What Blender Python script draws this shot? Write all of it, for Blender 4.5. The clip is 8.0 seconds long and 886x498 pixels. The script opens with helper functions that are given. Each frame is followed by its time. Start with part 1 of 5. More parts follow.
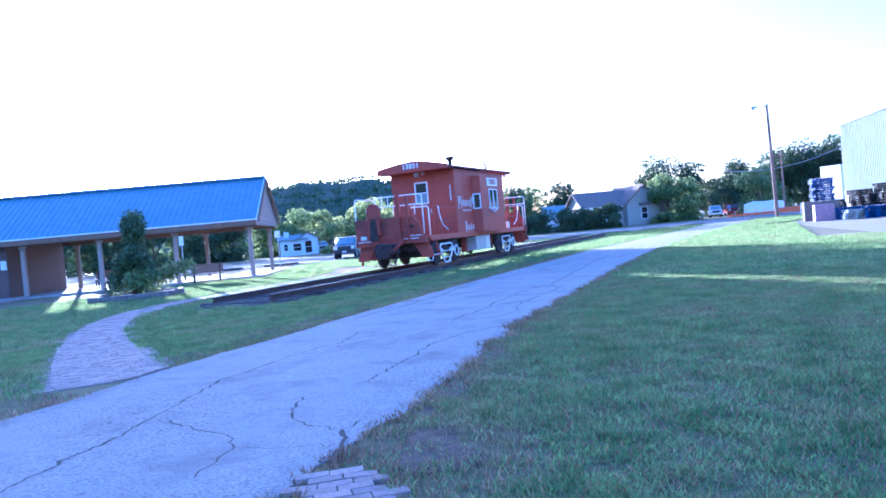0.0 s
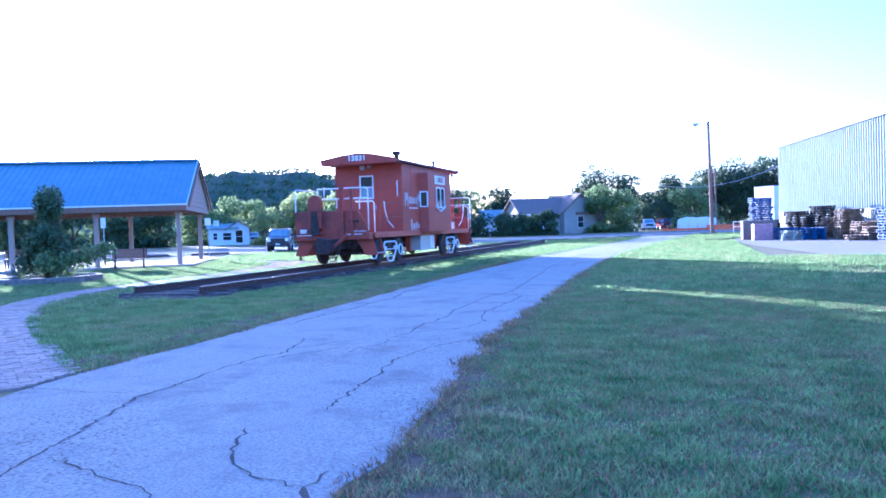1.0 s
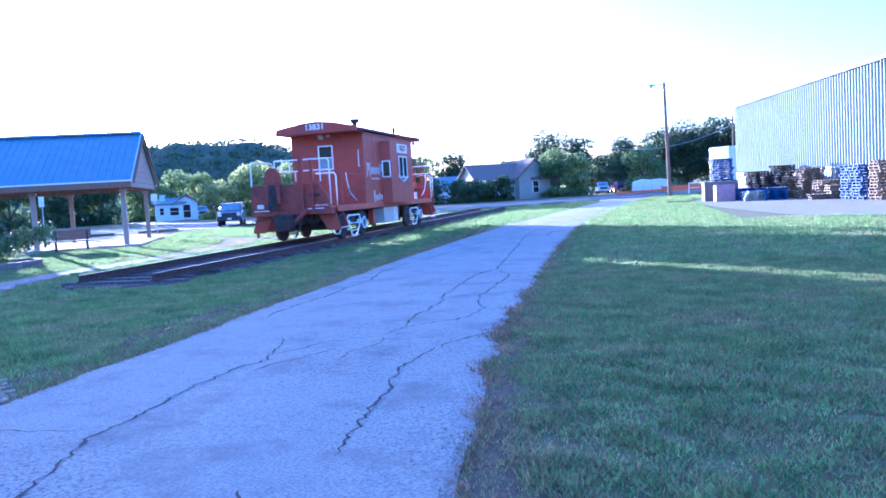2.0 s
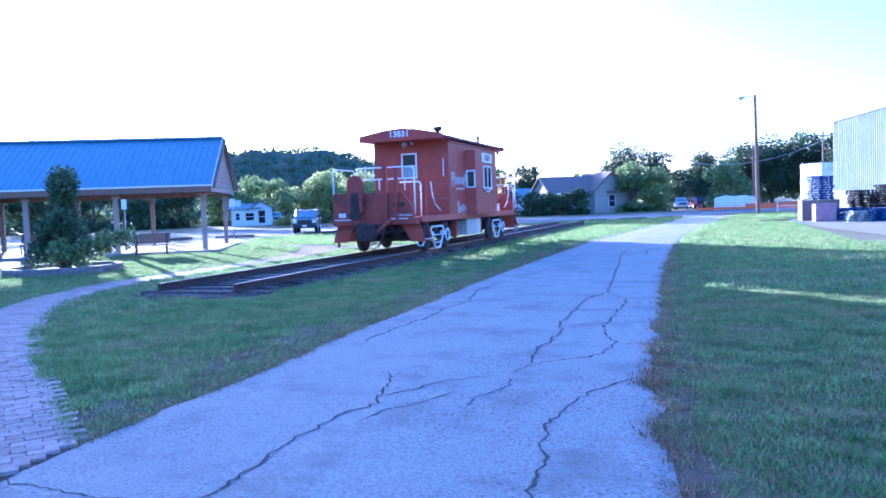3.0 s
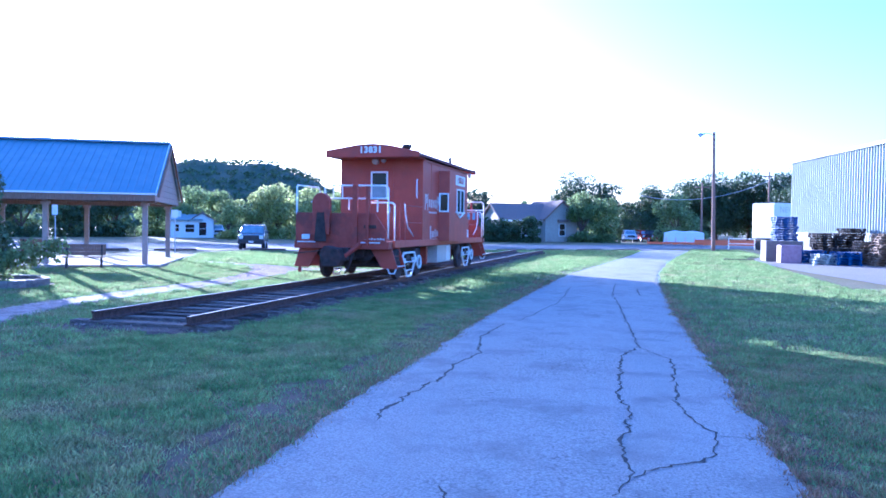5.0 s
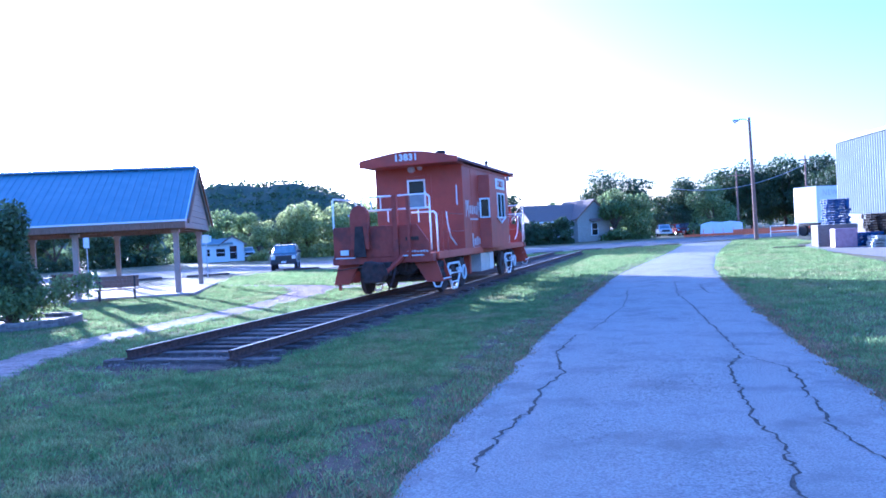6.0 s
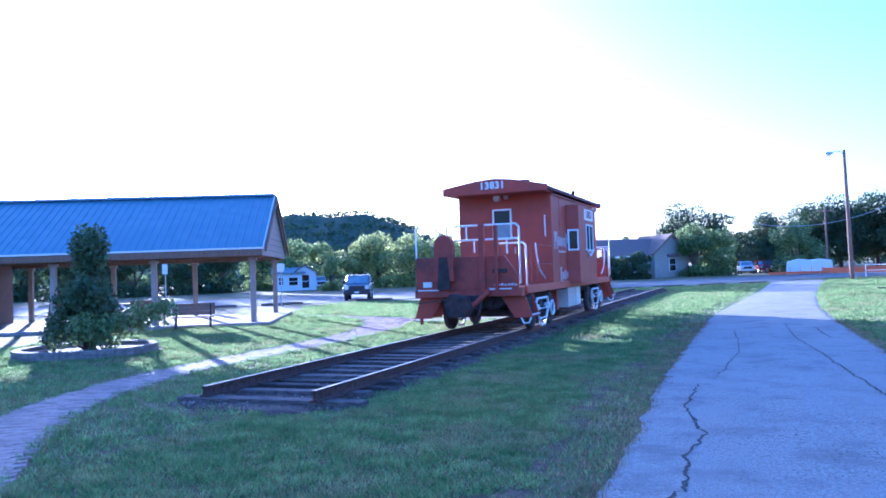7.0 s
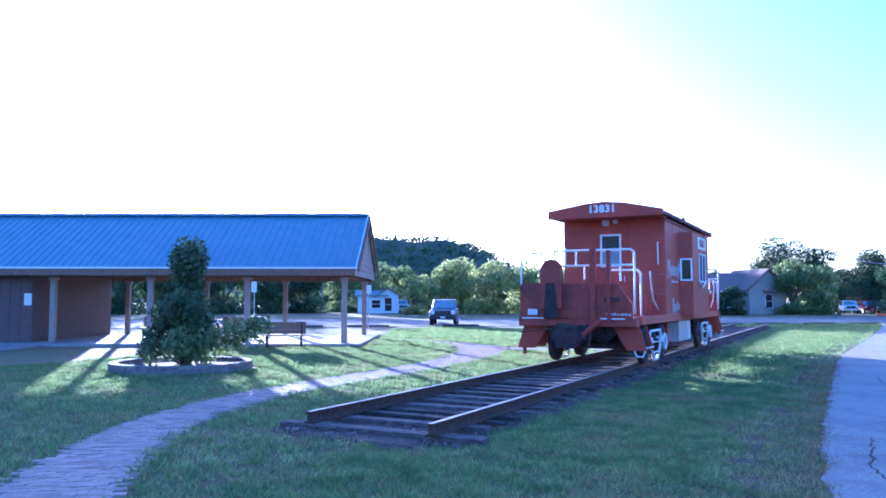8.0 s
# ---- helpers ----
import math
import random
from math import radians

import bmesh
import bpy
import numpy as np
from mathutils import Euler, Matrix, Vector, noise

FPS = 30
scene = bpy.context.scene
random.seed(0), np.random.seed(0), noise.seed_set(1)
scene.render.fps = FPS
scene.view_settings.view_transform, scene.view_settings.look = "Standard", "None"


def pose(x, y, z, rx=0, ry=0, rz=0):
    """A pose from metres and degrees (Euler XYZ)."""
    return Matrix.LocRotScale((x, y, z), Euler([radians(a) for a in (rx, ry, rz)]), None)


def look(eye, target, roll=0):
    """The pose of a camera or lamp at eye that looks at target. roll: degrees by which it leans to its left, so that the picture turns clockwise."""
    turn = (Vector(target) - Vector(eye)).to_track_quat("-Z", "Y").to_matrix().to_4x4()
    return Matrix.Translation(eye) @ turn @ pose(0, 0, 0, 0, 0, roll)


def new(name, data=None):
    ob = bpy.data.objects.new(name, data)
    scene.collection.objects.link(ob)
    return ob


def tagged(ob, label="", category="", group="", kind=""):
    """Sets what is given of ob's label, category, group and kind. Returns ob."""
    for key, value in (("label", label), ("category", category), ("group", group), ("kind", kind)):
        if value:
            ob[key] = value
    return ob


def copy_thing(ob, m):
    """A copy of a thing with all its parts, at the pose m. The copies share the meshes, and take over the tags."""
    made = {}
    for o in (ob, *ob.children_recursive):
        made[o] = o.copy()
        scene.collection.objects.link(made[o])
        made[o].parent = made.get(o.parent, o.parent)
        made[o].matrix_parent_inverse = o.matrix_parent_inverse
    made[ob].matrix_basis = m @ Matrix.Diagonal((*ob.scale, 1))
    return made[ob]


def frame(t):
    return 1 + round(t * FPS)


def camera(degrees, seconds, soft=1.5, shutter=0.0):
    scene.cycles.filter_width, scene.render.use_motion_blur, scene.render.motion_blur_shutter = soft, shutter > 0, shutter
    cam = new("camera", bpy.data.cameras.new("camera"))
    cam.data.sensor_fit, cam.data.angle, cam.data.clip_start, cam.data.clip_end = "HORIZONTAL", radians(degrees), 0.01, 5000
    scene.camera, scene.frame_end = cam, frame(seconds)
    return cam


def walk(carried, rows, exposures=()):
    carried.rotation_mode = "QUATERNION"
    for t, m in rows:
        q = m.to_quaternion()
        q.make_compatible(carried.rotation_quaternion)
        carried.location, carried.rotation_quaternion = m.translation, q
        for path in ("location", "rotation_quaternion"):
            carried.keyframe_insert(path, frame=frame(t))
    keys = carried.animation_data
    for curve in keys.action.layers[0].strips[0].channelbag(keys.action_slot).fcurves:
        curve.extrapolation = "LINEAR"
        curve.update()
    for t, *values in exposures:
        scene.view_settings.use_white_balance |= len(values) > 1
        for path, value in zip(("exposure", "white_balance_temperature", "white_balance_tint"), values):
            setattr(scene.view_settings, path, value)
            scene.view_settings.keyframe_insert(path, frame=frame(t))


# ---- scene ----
cam = camera(59.5, 8.0, soft=1.7)
PATH = [
    (0, (0.303, -1.506, 1.390), (-0.467, 0.339, 1.348), -5.18),
    (0.2, (0.134, -1.249, 1.382), (-0.687, 0.574, 1.356), -3.65),
    (0.5, (-0.137, -0.882, 1.376), (-0.867, 0.979, 1.316), -0.47),
    (0.8, (-0.442, -0.549, 1.383), (-1.093, 1.342, 1.384), -0.57),
    (1, (-0.646, -0.335, 1.396), (-1.252, 1.570, 1.342), -1.88),
    (1.2, (-0.835, -0.116, 1.418), (-1.422, 1.795, 1.381), -4.78),
    (2.3, (-1.864, 1.128, 1.558), (-2.335, 3.065, 1.390), -2.96),
    (2.5, (-2.089, 1.343, 1.558), (-2.663, 3.256, 1.464), -3.95),
    (2.7, (-2.269, 1.569, 1.563), (-2.949, 3.445, 1.432), -1.33),
    (3, (-2.520, 1.909, 1.592), (-3.173, 3.796, 1.484), -2.03),
    (3.2, (-2.732, 2.116, 1.624), (-3.366, 4.011, 1.538), -0.81),
    (3.5, (-3.033, 2.391, 1.653), (-3.564, 4.316, 1.540), -2.31),
    (3.7, (-3.160, 2.553, 1.648), (-3.706, 4.476, 1.610), -3.30),
    (4, (-3.339, 2.795, 1.638), (-3.956, 4.697, 1.695), -1.91),
    (4.2, (-3.521, 2.974, 1.682), (-4.082, 4.893, 1.724), -0.14),
    (5.3, (-4.390, 4.053, 1.732), (-4.888, 5.988, 1.662), 0.53),
    (5.5, (-4.572, 4.268, 1.713), (-5.072, 6.204, 1.689), -0.40),
    (5.8, (-4.814, 4.607, 1.721), (-5.383, 6.523, 1.657), -0.50),
    (6, (-4.964, 4.848, 1.731), (-5.540, 6.763, 1.699), -3.09),
    (6.2, (-5.118, 5.100, 1.742), (-5.807, 6.977, 1.784), -0.19),
    (6.5, (-5.364, 5.444, 1.751), (-6.132, 7.289, 1.808), -0.50),
    (6.7, (-5.541, 5.618, 1.751), (-6.271, 7.474, 1.890), 0.24),
    (7, (-5.820, 5.838, 1.750), (-6.557, 7.696, 1.809), -2.03),
    (7.2, (-6.011, 5.995, 1.744), (-6.778, 7.841, 1.802), -2.95),
    (7.5, (-6.305, 6.228, 1.728), (-7.232, 7.996, 1.856), -0.54),
    (7.7, (-6.509, 6.359, 1.718), (-7.473, 8.110, 1.785), -2.01),
    (8, (-6.821, 6.529, 1.707), (-7.741, 8.300, 1.839), 0.06),
]
walk(cam, [(t, look(eye, target, roll)) for t, eye, target, roll in PATH],
     [(0.0, 3.3, 3570, 32), (2.5, 3.2, 3540, 32), (5.5, 3.1, 3550, 32), (8.0, 2.88, 3560, 32)])

# ---- light ----
SUN_AZ, SUN_EL = radians(47.0), radians(6.2)
SUN_WAY = Vector((-math.sin(SUN_AZ) * math.cos(SUN_EL), math.cos(SUN_AZ) * math.cos(SUN_EL), math.sin(SUN_EL)))
world = bpy.data.worlds.new("sky")
scene.world = world
world.use_nodes = True
wn = world.node_tree.nodes
sky = wn.new("ShaderNodeTexSky")
sky.sky_type = "NISHITA"
sky.sun_disc = False
sky.sun_elevation = SUN_EL
sky.sun_rotation = -SUN_AZ
sky.air_density, sky.dust_density, sky.ozone_density = 1.0, 2.2, 1.0
world.node_tree.links.new(sky.outputs[0], wn["Background"].inputs["Color"])
wn["Background"].inputs["Strength"].default_value = 0.072
sun = new("sun", bpy.data.lights.new("sun", "SUN"))
sun.data.energy, sun.data.angle, sun.data.color = 3.7, radians(0.6), (1.0, 0.7, 0.34)
sun.matrix_world = look(SUN_WAY * 200, (0, 0, 0))


# ---- materials ----
def material(name, c1, c2=None, scale=4.0, rough=0.8, metal=0.0, bump=0.0, bump_scale=None, patch=None, patch_scale=0.4,
             patch_amount=0.5, island=0.0, objvar=0.0, translucent=0.0, glass=False, stretch=(1, 1, 1)):
    """Two-scale noise colour with bump; patch is a third colour in larger stains."""
    m = bpy.data.materials.new(name)
    m.use_nodes = True
    nt = m.node_tree
    n, ln = nt.nodes, nt.links
    bsdf = n["Principled BSDF"]
    bsdf.inputs["Roughness"].default_value = rough
    bsdf.inputs["Metallic"].default_value = metal
    if glass:
        bsdf.inputs["Base Color"].default_value = (*c1, 1)
        bsdf.inputs["Specular IOR Level"].default_value = 0.35
        return m
    geo = n.new("ShaderNodeNewGeometry")
    mapping = n.new("ShaderNodeMapping")
    mapping.inputs["Scale"].default_value = stretch
    ln.new(geo.outputs["Position"], mapping.inputs["Vector"])
    fine = n.new("ShaderNodeTexNoise")
    fine.inputs["Scale"].default_value = scale
    fine.inputs["Detail"].default_value = 6
    ln.new(mapping.outputs[0], fine.inputs["Vector"])
    ramp = n.new("ShaderNodeValToRGB")
    ramp.color_ramp.elements[0].position, ramp.color_ramp.elements[1].position = 0.32, 0.68
    ramp.color_ramp.elements[0].color = (*c1, 1)
    ramp.color_ramp.elements[1].color = (*(c2 or c1), 1)
    ln.new(fine.outputs["Fac"], ramp.inputs["Fac"])
    colour = ramp.outputs["Color"]
    if patch:
        big = n.new("ShaderNodeTexNoise")
        big.inputs["Scale"].default_value = patch_scale
        big.inputs["Detail"].default_value = 5
        big.inputs["Roughness"].default_value = 0.65
        ln.new(geo.outputs["Position"], big.inputs["Vector"])
        mask = n.new("ShaderNodeMapRange")
        mask.inputs["From Min"].default_value, mask.inputs["From Max"].default_value = 0.5, 0.68
        mask.inputs["To Max"].default_value = patch_amount
        ln.new(big.outputs["Fac"], mask.inputs["Value"])
        mix = n.new("ShaderNodeMix")
        mix.data_type = "RGBA"
        ln.new(mask.outputs[0], mix.inputs["Factor"])
        ln.new(colour, mix.inputs["A"])
        mix.inputs["B"].default_value = (*patch, 1)
        colour = mix.outputs["Result"]
    if island or objvar:
        src = geo.outputs["Random Per Island"]
        if objvar:
            src = n.new("ShaderNodeObjectInfo").outputs["Random"]
        rng = n.new("ShaderNodeMapRange")
        amount = island or objvar
        rng.inputs["To Min"].default_value, rng.inputs["To Max"].default_value = 1 - amount, 1 + amount
        ln.new(src, rng.inputs["Value"])
        hsv = n.new("ShaderNodeHueSaturation")
        ln.new(rng.outputs[0], hsv.inputs["Value"])
        ln.new(colour, hsv.inputs["Color"])
        colour = hsv.outputs["Color"]
    ln.new(colour, bsdf.inputs["Base Color"])
    if bump:
        bn = n.new("ShaderNodeTexNoise")
        bn.inputs["Scale"].default_value = bump_scale or scale * 3
        bn.inputs["Detail"].default_value = 5
        ln.new(mapping.outputs[0], bn.inputs["Vector"])
        b = n.new("ShaderNodeBump")
        b.inputs["Strength"].default_value = bump
        b.inputs["Distance"].default_value = 0.03
        ln.new(bn.outputs["Fac"], b.inputs["Height"])
        ln.new(b.outputs[0], bsdf.inputs["Normal"])
    if translucent:
        tr = n.new("ShaderNodeBsdfTranslucent")
        ln.new(colour, tr.inputs["Color"])
        ms = n.new("ShaderNodeMixShader")
        ms.inputs["Fac"].default_value = translucent
        ln.new(bsdf.outputs[0], ms.inputs[1])
        ln.new(tr.outputs[0], ms.inputs[2])
        ln.new(ms.outputs[0], n["Material Output"].inputs["Surface"])
    return m


LAWN = material("lawn", (0.1, 0.1, 0.035), (0.17, 0.155, 0.06), 9, 0.95, bump=0.7, bump_scale=30, patch=(0.18, 0.125, 0.065), patch_scale=0.8, patch_amount=0.6)
BLADE = material("grass_blade", (0.145, 0.23, 0.073), (0.3, 0.4, 0.145), 2.2, 0.85, patch=(0.38, 0.33, 0.18), patch_scale=0.7, patch_amount=0.7, island=0.4, translucent=0.6)
DIRT = material("bare_earth", (0.075, 0.052, 0.03), (0.15, 0.105, 0.062), 12, 0.95, bump=0.6, patch=(0.1, 0.11, 0.05), patch_scale=2.2)
CONCRETE = material("worn_concrete", (0.23, 0.215, 0.205), (0.44, 0.42, 0.39), 55, 0.88, bump=0.6, bump_scale=120, patch=(0.2, 0.19, 0.18), patch_scale=1.3, patch_amount=0.75)
CRACK = material("crack_earth", (0.05, 0.045, 0.04), (0.1, 0.09, 0.07), 30, 0.95, bump=0.5)
ASPHALT = material("asphalt", (0.12, 0.12, 0.12), (0.17, 0.165, 0.16), 18, 0.85, bump=0.3, patch=(0.09, 0.09, 0.09), patch_scale=0.3)
GRAVEL = material("gravel_lot", (0.2, 0.18, 0.165), (0.29, 0.265, 0.24), 20, 0.95, bump=0.5, patch=(0.2, 0.18, 0.15), patch_scale=0.3)
BRICK = material("paving_brick", (0.27, 0.2, 0.17), (0.38, 0.3, 0.26), 30, 0.85, bump=0.3, objvar=0.22)
BRICK_REST = material("paving_brick_far", (0.27, 0.2, 0.17), (0.38, 0.3, 0.26), 30, 0.85, bump=0.3, island=0.22)
TIE = material("tie_timber", (0.055, 0.043, 0.036), (0.17, 0.14, 0.12), 8, 0.9, bump=0.6, stretch=(1, 9, 9), objvar=0.45)
RUST = material("rusty_steel", (0.055, 0.034, 0.026), (0.12, 0.07, 0.05), 14, 0.75, metal=0.3, bump=0.3)
RAILTOP = material("worn_rail_head", (0.3, 0.27, 0.25), (0.42, 0.38, 0.35), 20, 0.5, metal=0.7)
BALLAST = material("ballast_earth", (0.04, 0.027, 0.02), (0.11, 0.078, 0.058), 14, 0.95, bump=0.9, bump_scale=25, patch=(0.2, 0.15, 0.115), patch_scale=0.9, patch_amount=0.6)
RED = material("red_paint", (0.3, 0.05, 0.024), (0.37, 0.066, 0.03), 3, 0.5, bump=0.08, bump_scale=5, patch=(0.21, 0.052, 0.032), patch_scale=0.9, patch_amount=0.7)
# Darker red: shade of the car ends put into the paint, plus weathered patches.
REDDARK = material("shaded_weathered_red_paint", (0.23, 0.04, 0.021), (0.31, 0.062, 0.033), 5, 0.6, bump=0.15, patch=(0.09, 0.035, 0.026), patch_scale=1.8, patch_amount=0.7)
REDORANGE = material("faded_sill_paint", (0.42, 0.10, 0.05), (0.46, 0.13, 0.07), 5, 0.6, bump=0.1, patch=(0.3, 0.07, 0.04), patch_scale=2)
ROOFTAR = material("caboose_roofing", (0.1, 0.04, 0.035), (0.16, 0.06, 0.05), 8, 0.8, bump=0.3)
WHITE = material("white_paint", (0.78, 0.78, 0.76), (0.84, 0.84, 0.82), 12, 0.5, bump=0.1, patch=(0.6, 0.58, 0.54), patch_scale=3, patch_amount=0.5)
CHIPPED = material("chipped_white_lettering", (0.72, 0.72, 0.7), (0.5, 0.3, 0.26), 18, 0.6)
TRUCKBLACK = material("greasy_iron", (0.024, 0.018, 0.016), (0.06, 0.042, 0.034), 8, 0.85, metal=0.0, bump=0.3, patch=(0.09, 0.035, 0.025), patch_scale=3, patch_amount=0.5)
GREY = material("galvanised_grey", (0.5, 0.5, 0.5), (0.6, 0.6, 0.6), 10, 0.5, metal=0.3, bump=0.1)
GLASS = material("window_glass", (0.015, 0.02, 0.025), rough=0.06, glass=True)
CARGLASS = material("car_glass", (0.03, 0.035, 0.04), (0.05, 0.055, 0.06), 3, 0.4)
# Pale base colour paints in the bright sky seen on or through the glass.
BRIGHTGLASS = material("glass_painted_bright", (0.2, 0.24, 0.27), (0.3, 0.35, 0.38), 3, 0.2)
ROOFBLUE = material("blue_metal_roofing", (0.17, 0.25, 0.3), (0.21, 0.29, 0.34), 2, 0.4, metal=0.3, bump=0.05, patch=(0.16, 0.24, 0.3), patch_scale=0.5)
TIMBER = material("stained_timber", (0.16, 0.105, 0.065), (0.25, 0.165, 0.105), 5, 0.8, bump=0.3, stretch=(6, 6, 1))
GREYPOST = material("weathered_post", (0.3, 0.25, 0.2), (0.4, 0.34, 0.28), 6, 0.85, bump=0.3, stretch=(8, 8, 1))
SIDING = material("brown_siding", (0.11, 0.075, 0.06), (0.16, 0.11, 0.09), 5, 0.8, bump=0.2, stretch=(6, 6, 1))
STONE = material("planter_stone", (0.16, 0.14, 0.125), (0.26, 0.23, 0.2), 9, 0.9, bump=0.6, objvar=0.2)
LEAF = material("leaf_green", (0.16, 0.22, 0.07), (0.25, 0.31, 0.11), 0.8, 0.6, island=0.4, translucent=0.5)
LEAFDARK = material("leaf_dark_green", (0.075, 0.115, 0.045), (0.13, 0.17, 0.07), 0.8, 0.6, island=0.4, translucent=0.4)
PEBBLE = material("ballast_stone", (0.1, 0.075, 0.06), (0.27, 0.22, 0.185), 6, 0.9, bump=0.2, island=0.5)
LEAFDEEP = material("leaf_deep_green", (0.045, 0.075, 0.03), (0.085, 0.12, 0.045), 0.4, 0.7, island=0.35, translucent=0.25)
# Yellow-green leaves, base colour raised to carry the backlight of the low sun.
LEAFLIGHT = material("leaf_sunlit_yellow_green", (0.27, 0.32, 0.1), (0.38, 0.42, 0.15), 0.8, 0.6, island=0.35, translucent=0.55)
BARK = material("bark", (0.06, 0.05, 0.04), (0.13, 0.1, 0.08), 10, 0.95, bump=0.8)
SHEET = material("white_steel_cladding", (0.23, 0.275, 0.285), (0.27, 0.315, 0.325), 3, 0.7, metal=0.0, bump=0.05, patch=(0.21, 0.255, 0.265), patch_scale=0.4)
PALLETWOOD = material("pallet_wood", (0.15, 0.11, 0.07), (0.25, 0.19, 0.125), 9, 0.9, bump=0.3, objvar=0.3)
PALLETBLUE = material("blue_pallet_paint", (0.022, 0.06, 0.2), (0.035, 0.085, 0.27), 9, 0.75, bump=0.2, objvar=0.25)
PALLETBLACK = material("black_pallet_plastic", (0.02, 0.019, 0.018), (0.04, 0.037, 0.033), 9, 0.95, objvar=0.4)
PALLETWHITE = material("pale_pallet_plastic", (0.3, 0.34, 0.34), (0.42, 0.46, 0.46), 9, 0.6, objvar=0.15)
WRAP = material("white_stretch_wrap", (0.75, 0.77, 0.78), (0.82, 0.84, 0.84), 6, 0.35, bump=0.5, bump_scale=8)
PINK = material("pink_wrap", (0.27, 0.17, 0.235), (0.36, 0.24, 0.31), 6, 0.5, bump=0.3, bump_scale=9)
BLOCK = material("concrete_block", (0.12, 0.112, 0.108), (0.19, 0.18, 0.17), 12, 0.9, bump=0.4)
SILVER = material("silver_car_paint", (0.24, 0.25, 0.26), (0.28, 0.29, 0.3), 2, 0.25, metal=0.7)
BLACKTRIM = material("black_trim", (0.02, 0.02, 0.02), (0.035, 0.035, 0.035), 8, 0.5)
RUBBER = material("tyre_rubber", (0.018, 0.018, 0.018), (0.03, 0.03, 0.03), 20, 0.85)
LENS = material("headlight_glass", (0.75, 0.76, 0.78), (0.8, 0.8, 0.82), 10, 0.08, metal=0.3)
SHINGLE = material("grey_shingles", (0.16, 0.12, 0.1), (0.25, 0.195, 0.165), 6, 0.9, bump=0.5, stretch=(1, 1, 6))
STUCCO = material("pale_stucco", (0.32, 0.31, 0.26), (0.4, 0.38, 0.32), 5, 0.85, bump=0.2, patch=(0.27, 0.26, 0.22), patch_scale=0.6)
WHITEWALL = material("white_siding", (0.7, 0.72, 0.72), (0.78, 0.79, 0.79), 4, 0.6, bump=0.2, stretch=(1, 1, 12))
POLEWOOD = material("pole_wood", (0.19, 0.12, 0.085), (0.28, 0.19, 0.14), 6, 0.9, bump=0.4, stretch=(8, 8, 1))
ORANGE = material("orange_netting", (0.65, 0.16, 0.05), (0.7, 0.2, 0.07), 9, 0.7)
HILLWOOD = material("wooded_slope", (0.06, 0.085, 0.045), (0.1, 0.12, 0.06), 0.12, 0.95, bump=0.8, bump_scale=0.3)

DRY = material("dry_grass", (0.24, 0.15, 0.085), (0.4, 0.29, 0.16), 1.5, 0.8, patch=(0.2, 0.2, 0.09), patch_scale=0.8, patch_amount=0.6, island=0.4, translucent=0.25)


def add_pits(m, size, cover, tone):
    """Small dark pits between the stones of a worn surface, in large worn areas."""
    nt = m.node_tree
    n, ln = nt.nodes, nt.links
    bsdf = n["Principled BSDF"]
    was = bsdf.inputs["Base Color"].links[0].from_socket
    geo = n.new("ShaderNodeNewGeometry")
    vor = n.new("ShaderNodeTexVoronoi")
    vor.inputs["Scale"].default_value = size
    ln.new(geo.outputs["Position"], vor.inputs["Vector"])
    pit = n.new("ShaderNodeMapRange")
    pit.inputs["From Min"].default_value, pit.inputs["From Max"].default_value = 0.62, 0.85
    ln.new(vor.outputs["Distance"], pit.inputs["Value"])
    big = n.new("ShaderNodeTexNoise")
    big.inputs["Scale"].default_value, big.inputs["Detail"].default_value = cover, 4
    ln.new(geo.outputs["Position"], big.inputs["Vector"])
    area = n.new("ShaderNodeMapRange")
    area.inputs["From Min"].default_value, area.inputs["From Max"].default_value = 0.42, 0.62
    ln.new(big.outputs["Fac"], area.inputs["Value"])
    both = n.new("ShaderNodeMath")
    both.operation = "MULTIPLY"
    ln.new(pit.outputs[0], both.inputs[0])
    ln.new(area.outputs[0], both.inputs[1])
    mix = n.new("ShaderNodeMix")
    mix.data_type = "RGBA"
    ln.new(both.outputs[0], mix.inputs["Factor"])
    ln.new(was, mix.inputs["A"])
    mix.inputs["B"].default_value = (*tone, 1)
    ln.new(mix.outputs["Result"], bsdf.inputs["Base Color"])


add_pits(CONCRETE, 38, 0.45, (0.13, 0.12, 0.11))

